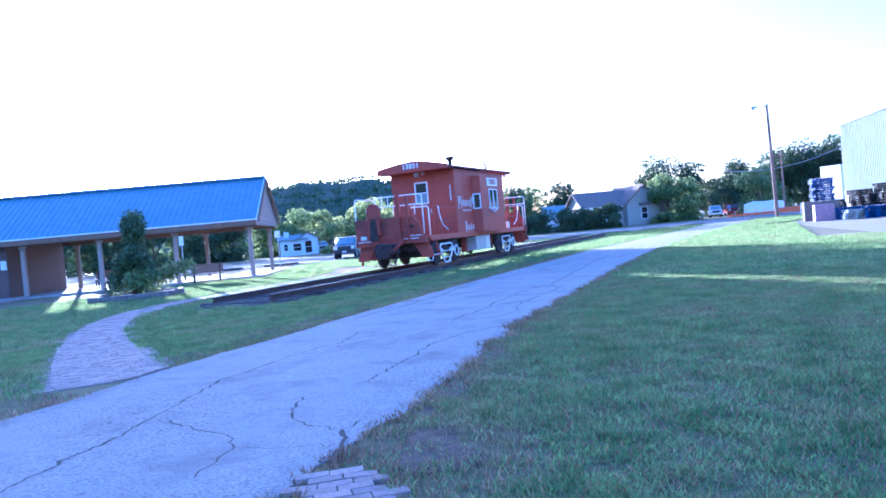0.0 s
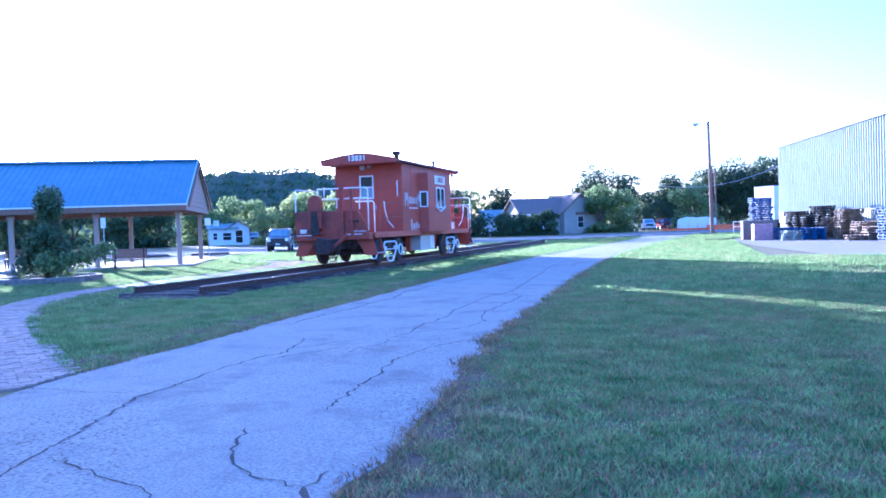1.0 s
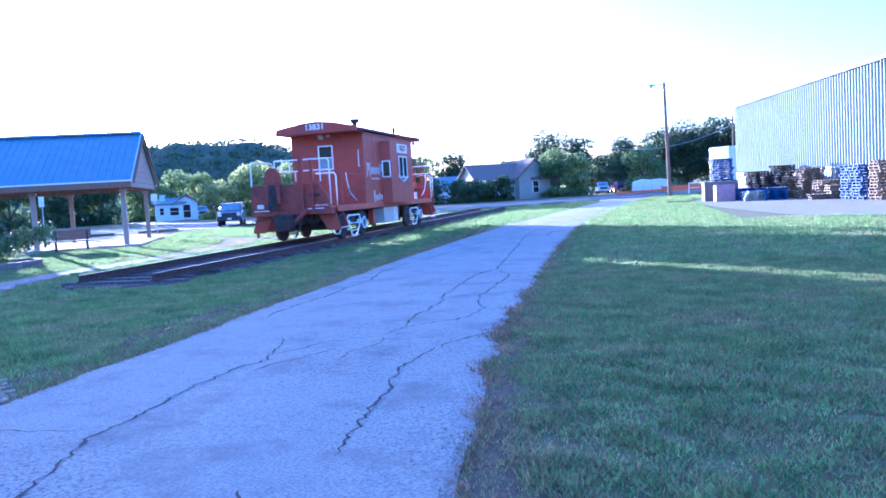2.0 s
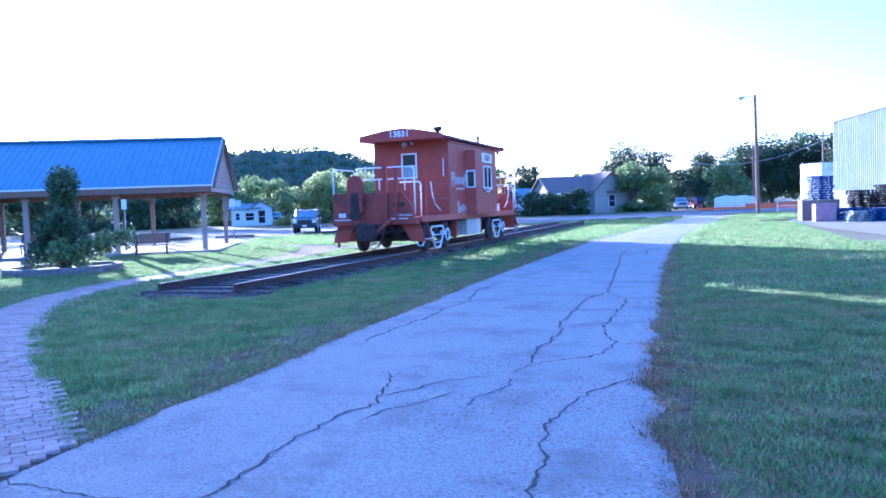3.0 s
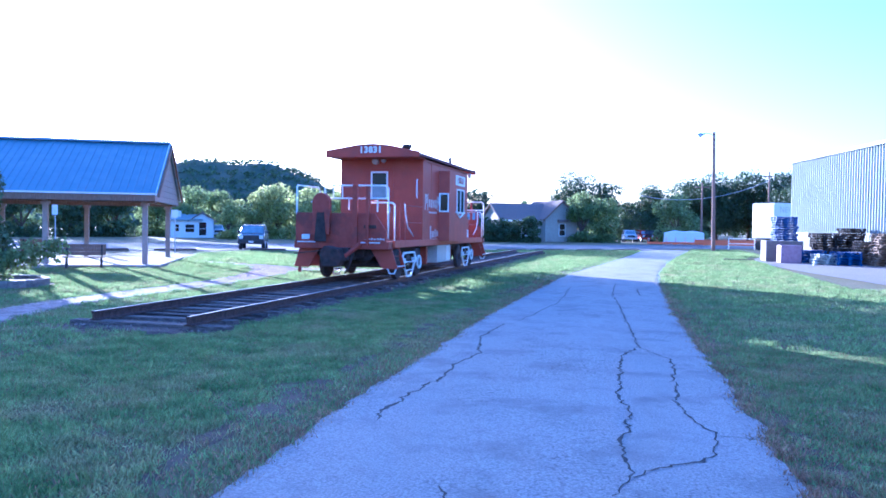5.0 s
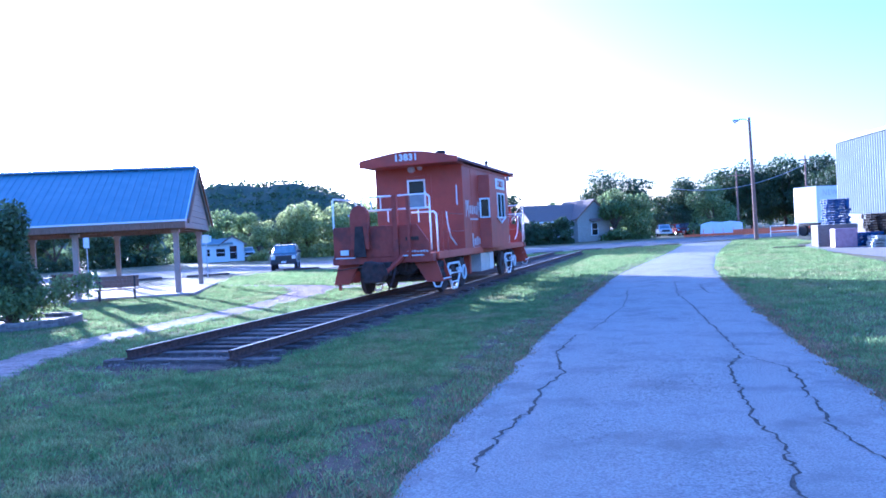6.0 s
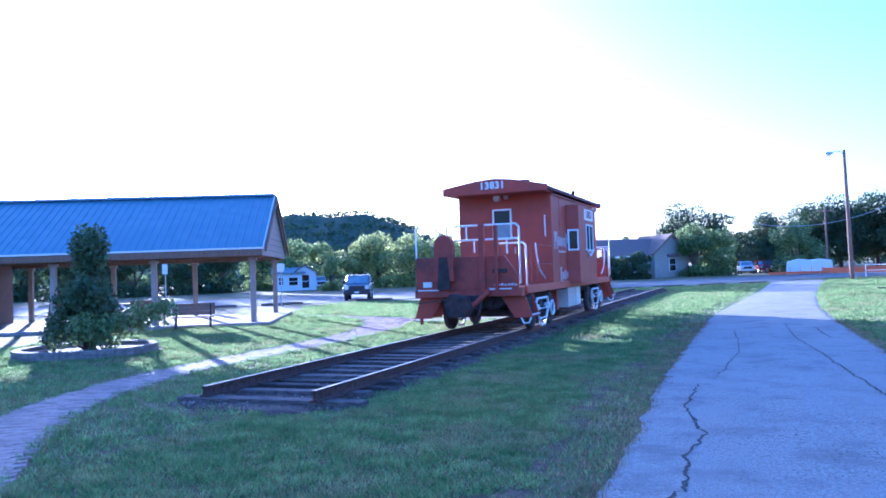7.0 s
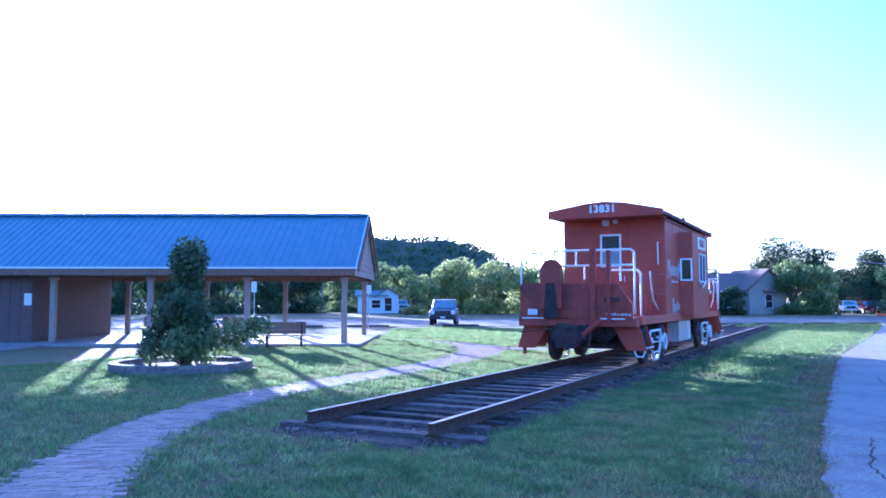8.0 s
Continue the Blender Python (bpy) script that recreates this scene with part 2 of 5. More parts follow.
# ---- mesh helpers ----
class Shape:
    """Collects vertices and faces in world metres; o is the origin of the object made of them."""

    def __init__(self, o=(0, 0, 0)):
        self.v, self.f, self.o = [], [], Vector(o)

    def add(self, verts, faces):
        k = len(self.v)
        self.v += [tuple(p) for p in verts]
        self.f += [tuple(k + i for i in face) for face in faces]
        return self

    def box(self, x0, x1, y0, y1, z0, z1, m=None):
        vs = [Vector((x, y, z)) for z in (z0, z1) for x, y in ((x0, y0), (x1, y0), (x1, y1), (x0, y1))]
        if m is not None:
            vs = [m @ p for p in vs]
        return self.add(vs, [(3, 2, 1, 0), (4, 5, 6, 7), (0, 1, 5, 4), (1, 2, 6, 5), (2, 3, 7, 6), (3, 0, 4, 7)])

    def prism(self, poly, axis, a, b, m=None):
        """A polygon in the two axes other than axis (in xyz order), drawn from a to b along it."""
        n = len(poly)
        put = {"x": lambda p, s: (s, p[0], p[1]), "y": lambda p, s: (p[0], s, p[1]), "z": lambda p, s: (p[0], p[1], s)}[axis]
        vs = [Vector(put(p, s)) for s in (a, b) for p in poly]
        if m is not None:
            vs = [m @ p for p in vs]
        return self.add(vs, [tuple(range(n))[::-1], tuple(range(n, 2 * n))] + [(i, (i + 1) % n, n + (i + 1) % n, n + i) for i in range(n)])

    def rod(self, p, q, r, r2=None, n=8):
        p, q = Vector(p), Vector(q)
        way = (q - p).normalized()
        side = way.cross(Vector((0, 0, 1)) if abs(way.z) < 0.9 else Vector((1, 0, 0))).normalized()
        up = side.cross(way)
        r2 = r if r2 is None else r2
        vs = [c + rad * (math.cos(2 * math.pi * i / n) * side + math.sin(2 * math.pi * i / n) * up) for c, rad in ((p, r), (q, r2)) for i in range(n)]
        return self.add(vs, [tuple(range(n))[::-1], tuple(range(n, 2 * n))] + [(i, (i + 1) % n, n + (i + 1) % n, n + i) for i in range(n)])

    def tube(self, pts, r, n=8):
        for a, b in zip(pts, pts[1:]):
            self.rod(a, b, r, n=n)
        for a in pts[1:-1]:
            self.ball(a, r * 1.02, 6, 4)
        return self

    def ball(self, c, r, n=12, k=8, squash=(1, 1, 1)):
        c = Vector(c)
        vs = [c + Vector((0, 0, r * squash[2]))]
        for j in range(1, k):
            for i in range(n):
                a, b = math.pi * j / k, 2 * math.pi * i / n
                vs.append(c + Vector((r * squash[0] * math.sin(a) * math.cos(b), r * squash[1] * math.sin(a) * math.sin(b), r * squash[2] * math.cos(a))))
        vs.append(c - Vector((0, 0, r * squash[2])))
        fs = [(0, 1 + i, 1 + (i + 1) % n) for i in range(n)]
        for j in range(k - 2):
            fs += [(1 + j * n + i, 1 + (j + 1) * n + i, 1 + (j + 1) * n + (i + 1) % n, 1 + j * n + (i + 1) % n) for i in range(n)]
        last = len(vs) - 1
        fs += [(last, 1 + (k - 2) * n + (i + 1) % n, 1 + (k - 2) * n + i) for i in range(n)]
        return self.add(vs, fs)

    def mesh(self, name, mat, bevel=0.0, smooth=False):
        me = bpy.data.meshes.new(name)
        me.from_pydata([tuple(Vector(p) - self.o) for p in self.v], [], self.f)
        if bevel:
            bm = bmesh.new()
            bm.from_mesh(me)
            bmesh.ops.recalc_face_normals(bm, faces=bm.faces)
            edges = [e for e in bm.edges if len(e.link_faces) == 2 and e.calc_face_angle(0) > 0.5]
            bmesh.ops.bevel(bm, geom=edges, offset=bevel, segments=2, affect="EDGES", profile=0.6)
            bm.to_mesh(me)
            bm.free()
        me.materials.append(mat)
        if smooth:
            me.polygons.foreach_set("use_smooth", [True] * len(me.polygons))
        me.update()
        return me


BASE = {}


def part(name, shape, mat, parent=None, label="", bevel=0.0, smooth=False):
    """One mesh object, under parent if given; a shape's points are in metres of the world before its thing is moved."""
    ob = new(name, shape.mesh(name, mat, bevel, smooth))
    if parent is None:
        ob.location = shape.o
    else:
        base = BASE[parent.name]
        ob.parent = parent
        ob.location = shape.o - base
    BASE[ob.name] = shape.o
    if label:
        tagged(ob, label)
    return ob


def thing(name, base, label, category, group="", kind=""):
    """An Empty at the thing's base."""
    ob = new(name)
    ob.empty_display_size = 0.2
    ob.location = base
    BASE[ob.name] = Vector(base)
    return tagged(ob, label, category, group, kind)


# ---- ground, road, paths ----
rng = np.random.default_rng(7)


LEFT_Y = [-14, 3.5, 4.3, 6.2, 8, 9.5, 10.7, 12.5, 14, 17, 20, 25, 31, 35, 49.6, 60, 66, 75]
LEFT_X = [-6.3, -6.45, -6.5, -6.82, -6.78, -6.86, -6.98, -6.99, -7.0, -7.15, -7.16, -7.16, -7.1, -6.95, -5.75, -5.1, -4.8, -4.3]
RIGHT_Y = [-14, 0, 2.5, 5.4, 7.6, 10, 13, 16, 21, 30, 36, 46, 60, 67, 75]
RIGHT_X = [-2.0, -2.25, -2.38, -2.57, -2.92, -3.12, -3.2, -3.38, -3.58, -3.68, -3.62, -3.1, -1.9, -1.2, -0.3]


def road_left(y):
    """x of the concrete drive's edge towards the track."""
    return float(sum(np.interp(y + d, LEFT_Y, LEFT_X) for d in (-0.8, 0, 0.8)) / 3)


def road_right(y):
    return float(sum(np.interp(y + d, RIGHT_Y, RIGHT_X) for d in (-0.8, 0, 0.8)) / 3)


def wobble(y, k, size):
    return size * (noise.noise((y * 1.3, k, 0)) + 0.6 * noise.noise((y * 4.1, k, 3)) + 0.3 * noise.noise((y * 11, k, 7)))


ground = Shape()
xs = [-3000, -800, -250, -90] + list(np.arange(-48, 14.1, 1.0)) + [40, 120, 400, 3000]
ys = [-800, -120, -30] + list(np.arange(-8, 62.1, 1.0)) + [90, 140, 300, 900, 4000]
gv = [(float(x), float(y), 0.006 * noise.noise((x * 0.5, y * 0.5, 0)) - 0.012) for y in ys for x in xs]
w = len(xs)
ground.add(gv, [(j * w + i, j * w + i + 1, (j + 1) * w + i + 1, (j + 1) * w + i) for j in range(len(ys) - 1) for i in range(w - 1)])
tagged(part("ground", ground, LAWN, smooth=True), "mown lawn with dry straw-coloured patches reaching the horizon", "lawn", kind="structure")

# concrete drive, a slab with ragged broken edges
yy = np.arange(-14, 75.01, 0.15)
drive = Shape()
L = [(road_left(y) + wobble(y, 1.0, 0.07), float(y)) for y in yy]
R = [(road_right(y) + wobble(y, 9.0, 0.11), float(y)) for y in yy]
n = len(yy)
dv = []
for (lx, y), (rx, _) in zip(L, R):
    dv += [(lx, y, -0.06), (lx, y, -0.004), (lx + 0.12, y, 0.008), ((lx + rx) / 2, y, 0.03), (rx - 0.12, y, 0.008), (rx, y, -0.004), (rx, y, -0.06)]
drive.add(dv, [(7 * j + i, 7 * j + i + 1, 7 * j + 8 + i, 7 * j + 7 + i) for j in range(n - 1) for i in range(6)])
road = tagged(part("road", drive, CONCRETE), "worn pale concrete drive with long dark cracks", "drive", kind="structure")


def road_z(x, y):
    lx, rx = road_left(y), road_right(y)
    s = abs((x - (lx + rx) / 2) / ((rx - lx) / 2))
    return 0.031 - 0.024 * s


def crack(points, width):
    """A jagged dark crack along a line on the drive."""
    line = []
    for (x0, y0), (x1, y1) in zip(points, points[1:]):
        k = max(2, int(math.hypot(x1 - x0, y1 - y0) / 0.07))
        for i in range(k):
            s = i / k
            x, y = x0 + (x1 - x0) * s, y0 + (y1 - y0) * s
            line.append((x + 0.03 * noise.noise((x * 3, y * 3, 1)) + 0.045 * noise.noise((x * 8, y * 8, 5)) + rng.normal(0, 0.014), y + 0.03 * noise.noise((x * 3, y * 3, 8)) + 0.045 * noise.noise((x * 8, y * 8, 2)) + rng.normal(0, 0.014)))
    vs = []
    for i, (x, y) in enumerate(line):
        a, b = line[max(i - 1, 0)], line[min(i + 1, len(line) - 1)]
        d = Vector((b[0] - a[0], b[1] - a[1])).normalized()
        end = min(1.0, 6 * min(i, len(line) - 1 - i) / len(line) + 0.5)
        wd = 0.8 * width * end * (0.4 + 1.7 * abs(noise.noise((x * 7, y * 7, 4))))
        vs += [(x - d.y * wd, y + d.x * wd, road_z(x, y) + 0.004), (x + d.y * wd, y - d.x * wd, road_z(x, y) + 0.004)]
    sh = Shape().add(vs, [(2 * i, 2 * i + 1, 2 * i + 3, 2 * i + 2) for i in range(len(line) - 1)])
    part("crack", sh, CRACK, road)


BASE["road"] = Vector((0, 0, 0))
crack([(-4.2, 1.8), (-4.45, 2.95), (-5.2, 5.2), (-5.22, 6.3), (-5.26, 6.6), (-5.22, 7.2), (-5.1, 7.6), (-5.15, 7.8), (-5.3, 8.3), (-5.44, 8.7)], 0.018)
crack([(-5.0, 7.05), (-4.93, 7.32), (-4.72, 7.72), (-4.6, 8.0), (-4.55, 8.2)], 0.015)
crack([(-5.14, 7.75), (-4.89, 8.27), (-4.64, 8.57), (-4.34, 8.76)], 0.012)
crack([(-4.34, 7.55), (-4.36, 7.88), (-4.28, 8.17), (-4.2, 8.4), (-4.3, 8.75)], 0.012)
crack([(-4.3, 8.75), (-4.2, 9.25), (-4.26, 9.65), (-4.3, 10.15), (-4.28, 10.7), (-4.25, 11.15), (-4.4, 11.95), (-4.42, 13.2), (-4.46, 14.5), (-4.23, 15.4), (-4.3, 16.5), (-4.46, 18.5), (-4.7, 21.6), (-5.0, 25.0), (-5.05, 29.0)], 0.021)
crack([(-4.2, 9.25), (-3.85, 9.68), (-3.6, 9.98), (-3.53, 10.55), (-3.74, 11.2), (-3.83, 12.0), (-3.78, 13.4), (-3.8, 14.5), (-4.23, 15.4)], 0.018)
crack([(-3.53, 10.55), (-3.25, 10.6), (-3.07, 10.75)], 0.012)
crack([(-6.43, 10.2), (-6.49, 10.6), (-6.45, 11.6), (-6.38, 12.3), (-6.42, 13.1), (-6.34, 14.2), (-6.64, 15.6), (-6.59, 17.6)], 0.026)
crack([(-4.27, 24.6), (-4.35, 26.0), (-4.39, 27.6)], 0.02)
crack([(-3.36, 5.0), (-3.48, 6.0), (-3.54, 6.6), (-3.65, 7.15), (-3.6, 7.78), (-3.49, 8.25), (-3.33, 8.63), (-3.12, 9.1)], 0.016)
crack([(-2.7, 3.42), (-3.01, 3.47), (-3.24, 3.65), (-3.49, 3.97), (-3.71, 4.5)], 0.014)
crack([(-2.7, 3.42), (-2.64, 3.52), (-2.7, 3.76)], 0.009)
crack([(-2.7, 3.4), (-2.53, 3.12), (-2.31, 2.58)], 0.024)
crack([(-4.5, 3.52), (-3.94, 3.3), (-3.57, 3.21), (-3.27, 2.89), (-3.13, 2.49), (-3.07, 2.16)], 0.01)
crack([(-3.27, 2.89), (-2.89, 2.92), (-2.55, 3.02)], 0.007)
crack([(-6.56, 4.2), (-6.62, 4.85), (-6.51, 5.45)], 0.008)
crack([(-6.7, 5.45), (-6.0, 5.35), (-5.3, 5.35)], 0.009)
crack([(-6.4, 18), (-6.1, 22), (-6.3, 27)], 0.016)

# asphalt street with its lot, gravel yard
A, B = Vector((0.781, 0.625, 0)), Vector((-0.625, 0.781, 0))
S0 = Vector((-31, 51, 0))


def street_point(u, v, z=0.0):
    p = S0 + A * u + B * v
    return (p.x, p.y, z)


street = Shape()
us = [-120, -60, -25, 0, 20, 34, 41, 50, 80, 200]
near_v = [0, 0, 0, 0, 0, 0, 5, 6, 6, 6]
for a, b, va, vb in zip(us, us[1:], near_v, near_v[1:]):
    street.add([street_point(a, va, -0.05), street_point(b, vb, -0.05), street_point(b, vb, 0.02), street_point(a, va, 0.02), street_point(b, 19, 0.03), street_point(a, 19, 0.03)],
               [(0, 1, 2, 3), (3, 2, 4, 5)])
tagged(part("street", street, ASPHALT), "grey asphalt street and parking lot", "street", kind="structure")
yard = Shape()
YARD = [(3.9, 30), (2.6, 40), (2.0, 47), (2.2, 55), (4, 62), (9, 66), (40, 60), (46, 24), (12, 22)]
yard.add([(x, y, 0.025) for x, y in YARD], [tuple(range(len(YARD)))[::-1]])
tagged(part("yard", yard, GRAVEL), "pale gravel loading yard beside the warehouse", "yard", kind="structure")


def bed(name, label, pts, halves, z, mat, seed, fringe=0.08):
    """A ribbon of ground along a centre line with uneven edges."""
    line, wid = [], []
    for i in range(len(pts) - 1):
        p0, p1, p2, p3 = (Vector(pts[min(max(i + k, 0), len(pts) - 1)]) for k in (-1, 0, 1, 2))
        for j in range(10):
            t = j / 10
            line.append(0.5 * ((2 * p1) + (p2 - p0) * t + (2 * p0 - 5 * p1 + 4 * p2 - p3) * t * t + (3 * p1 - p0 - 3 * p2 + p3) * t ** 3))
            wid.append(halves[i] + (halves[i + 1] - halves[i]) * t)
    line.append(Vector(pts[-1]))
    wid.append(halves[-1])
    vs = []
    for i, p in enumerate(line):
        d = (line[min(i + 1, len(line) - 1)] - line[max(i - 1, 0)]).normalized()
        nx = Vector((-d.y, d.x))
        ha, hb = wid[i] + wobble(i * 0.2, seed, fringe), wid[i] + wobble(i * 0.2, seed + 5, fringe)
        rise = z if 1 < i < len(line) - 2 else min(z, -0.008)
        for k, zz in ((ha, -0.012), (ha - min(0.35, ha * 0.4), rise), (-hb + min(0.35, hb * 0.4), rise), (-hb, -0.012)):
            q = p + nx * k
            vs.append((q.x, q.y, zz))
    sh = Shape().add(vs, [(4 * i + k + 1, 4 * i + k + 5, 4 * i + k + 4, 4 * i + k) for i in range(len(line) - 1) for k in range(3)])
    return tagged(part(name, sh, mat), label, name.replace("_", " "), kind="structure"), line, wid


PATH_PTS = [(-6.9, 5.3), (-9.8, 7.8), (-12.0, 9.9), (-13.4, 11.5), (-14.8, 13.4), (-15.6, 15.1), (-16.25, 17.6), (-16.45, 20.2), (-16.5, 22.6), (-16.7, 25.6), (-17.2, 28.4), (-18.7, 32.4), (-21.6, 34.6), (-24.8, 36.2)]
PATH_HALF = [0.75, 0.66, 0.55, 0.53, 0.5, 0.48, 0.46, 0.5, 0.55, 0.55, 0.7, 0.9, 0.35, 0.28]
path_bed, path_line, path_half = bed("brick_path", "winding path of reddish paving bricks through the lawn", PATH_PTS, PATH_HALF, 0.0, DIRT, 2.0)
patch_bed, patch_line, patch_half = bed("brick_pad", "small corner of paving bricks at the drive's edge", [(-2.15, 2.5), (-1.85, 2.05), (-0.9, 0.9), (0.2, -0.4)], [0.2, 0.28, 0.32, 0.32], 0.0, DIRT, 4.0)
bed("verge_earth", "strip of bare earth beside the drive", [(-7.25, 5.5), (-7.5, 9), (-7.75, 14), (-7.85, 20), (-7.8, 30)], [0.1, 0.16, 0.18, 0.16, 0.1], 0.0, DIRT, 6.0, 0.2)
bed("verge_earth", "strip of bare earth beside the drive", [(-1.6, 2.6), (-2.3, 4.5), (-2.7, 8), (-2.95, 14), (-3.2, 22)], [0.3, 0.14, 0.1, 0.08, 0.06], 0.0, DIRT, 8.0, 0.12)
bed("track_bed", "dark earth and ballast under the display track", [(-12.25, 14.3), (-12.2, 16), (-12.2, 22), (-12.2, 40), (-12.2, 59.5)], [0.9, 1.5, 1.65, 1.6, 1.6], 0.03, BALLAST, 11.0, 0.35)
cross_bed, cross_line, cross_half = bed("cross_path", "pale trodden path from the track to the street", [(-18.9, 31.6), (-17.2, 32.3), (-15.6, 32.9), (-14.0, 33.3)], [0.8, 1.0, 0.9, 0.7], 0.001, GRAVEL, 12.0, 0.1)

# ---- track ----
RAIL_L, RAIL_R, RAIL_Z = -13.14, -11.25, 0.24
track = thing("railway_track", (-12.28, 15, 0), "short display track of rusty rails on old timber ties", "track")
tie_shape = Shape().box(-1.3, 1.3, -0.11, 0.11, 0.0, 0.085)
tie_mesh = tie_shape.mesh("tie", TIE, 0.012)
for i, y in enumerate(np.arange(15.7, 58.6, 0.56)):
    tie = new("tie", tie_mesh)
    tie.parent = track
    sunk = 0.012 * max(0.0, 1 - (y - 15.7) / 3.5)
    tie.matrix_basis = pose(rng.uniform(-0.06, 0.06), y - 15 + rng.uniform(-0.05, 0.05), 0.008 - sunk + rng.uniform(-0.014, 0.014), 0, rng.uniform(-0.5, 0.5), rng.uniform(-2.5, 2.5))
# a heavy timber across the buffer end
part("end_timber", Shape((-12.28, 15, 0)).box(-13.6, -10.62, 14.84, 15.08, -0.05, 0.09), TIE, track, "old timber across the track's end", 0.015)
profile = [(-0.07, 0.0), (0.07, 0.0), (0.07, 0.015), (0.016, 0.035), (0.016, 0.115), (0.036, 0.125), (0.036, 0.152), (-0.036, 0.152), (-0.036, 0.125), (-0.016, 0.115), (-0.016, 0.035), (-0.07, 0.015)]
for x, y0 in ((RAIL_L, 14.86), (RAIL_R, 14.72)):
    r = part("rail", Shape((x, 15, 0.09)).prism([(x + a, 0.09 + b) for a, b in profile], "y", y0, 58.8), RUST, track, "rusty steel rail")
    part("rail_head", Shape((x, 15, 0.09)).box(x - 0.03, x + 0.03, y0 + 0.005, 58.79, 0.2422, 0.246), RAILTOP, r, "worn bright rail head")


# loose stones over the bed
stones = Shape((-12.2, 30, 0.08))
rb = np.random.default_rng(77)
for k in range(5200):
    y = 14.6 + 44 * rb.random() ** 1.7
    x = -12.2 + rb.normal() * 0.75
    spill = k < 700
    if spill:
        x, y = -10.35 + rb.normal() * 0.3, 18.4 + rb.normal() * 0.8
    off = abs(x + 12.2)
    if (off > 1.75 or off < 0.95 and k % 3) and not spill:
        continue
    z = 0.03 if off < 1.15 else 0.03 - 0.045 * min(1.0, (off - 1.15) / 0.45)
    q = rb.uniform(0.012, 0.035)
    a, b, c = (1 + rb.uniform(-0.35, 0.35, 3)) * q
    stones.add([(x - a, y - b * 0.3, z - 0.01), (x + a * 0.2, y - b, z - 0.01), (x + a, y + b * 0.2, z - 0.01), (x - a * 0.2, y + b, z - 0.01), (x + a * 0.1, y, z + c * 0.9)],
               [(0, 1, 4), (1, 2, 4), (2, 3, 4), (3, 0, 4)])
tagged(part("ballast_stones", stones, PEBBLE), "small loose ballast stones around the track", "stones", kind="stuff")

# ---- caboose ----
CX, CY = -12.46, 30.65
cab = thing("caboose", (CX, CY, RAIL_Z), "red bay-window caboose with white railings standing on its track", "caboose")
CO = (CX, CY, RAIL_Z)
X0, X1, Y0, Y1, Z0, Z1 = -13.86, -11.06, 27.5, 33.8, 1.3, 3.92
FY, RY = 24.1, 37.2


def cpart(name, shape, mat, label="", parent=None, bevel=0.0, smooth=False):
    return part(name, shape, mat, parent or cab, label, bevel, smooth)


def cs():
    return Shape(CO)


# body, with a rounded gable top
cpart("body", cs().prism([(X0, Z0), (X1, Z0), (X1, Z1), (-12.0, Z1 + 0.2), (-12.46, Z1 + 0.25), (-12.92, Z1 + 0.2), (X0, Z1)], "y", Y0, Y1), RED, "red painted steel body", bevel=0.015)
roof_poly = [(-14.0, 3.94), (-13.0, 4.16), (-12.46, 4.21), (-11.92, 4.16), (-10.92, 3.94), (-10.92, 4.03), (-11.92, 4.25), (-12.46, 4.3), (-13.0, 4.25), (-14.0, 4.03)]
cpart("roof", cs().prism(roof_poly, "y", 26.62, 34.7), ROOFTAR, "dark red roof with overhanging ends", bevel=0.01)
fascia = [(-14.0, 3.9), (-10.92, 3.9), (-10.92, 4.06), (-11.92, 4.27), (-12.46, 4.32), (-13.0, 4.28), (-14.0, 4.12)]
front_fascia = cpart("end_fascia", cs().prism(fascia, "y", 26.58, 26.62), RED, bevel=0.006)
cpart("end_fascia", cs().prism(fascia, "y", 34.7, 34.74), RED, bevel=0.006)
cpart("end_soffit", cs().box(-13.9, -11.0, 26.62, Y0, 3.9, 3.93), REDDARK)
cpart("side_sill", cs().box(X1 - 0.05, X1 + 0.03, FY + 0.55, RY - 0.55, 1.14, 1.34), REDORANGE, "faded orange-red side sill", bevel=0.01)
cpart("side_sill", cs().box(X0 - 0.03, X0 + 0.05, FY + 0.55, RY - 0.55, 1.14, 1.34), REDORANGE, bevel=0.01)
cpart("underframe", cs().box(-13.0, -11.9, FY + 0.3, RY - 0.3, 0.85, 1.2).box(X0 + 0.1, X1 - 0.1, Y0, Y1, 1.1, 1.28), TRUCKBLACK, bevel=0.02)
for y0, y1 in ((FY, Y0), (Y1, RY)):
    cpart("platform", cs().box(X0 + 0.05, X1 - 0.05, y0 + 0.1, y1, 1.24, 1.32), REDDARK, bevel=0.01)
# seams on the body's side
for y in (28.5, 33.2):
    cpart("seam_strip", cs().box(X1, X1 + 0.008, y - 0.02, y + 0.02, Z0 + 0.02, Z1 - 0.03), RED)
cpart("drip_rail", cs().box(X1, X1 + 0.05, Y0, Y1, Z1 - 0.07, Z1 - 0.04), RED)

# bay
BX, B0, B1 = -10.7, 29.45, 32.4
bay = cpart("bay", cs().prism([(X1 - 0.02, B0), (BX, B0 + 0.1), (BX, B1 - 0.1), (X1 - 0.02, B1)], "z", 1.27, 3.68), RED, "red bay with windows", bevel=0.012)


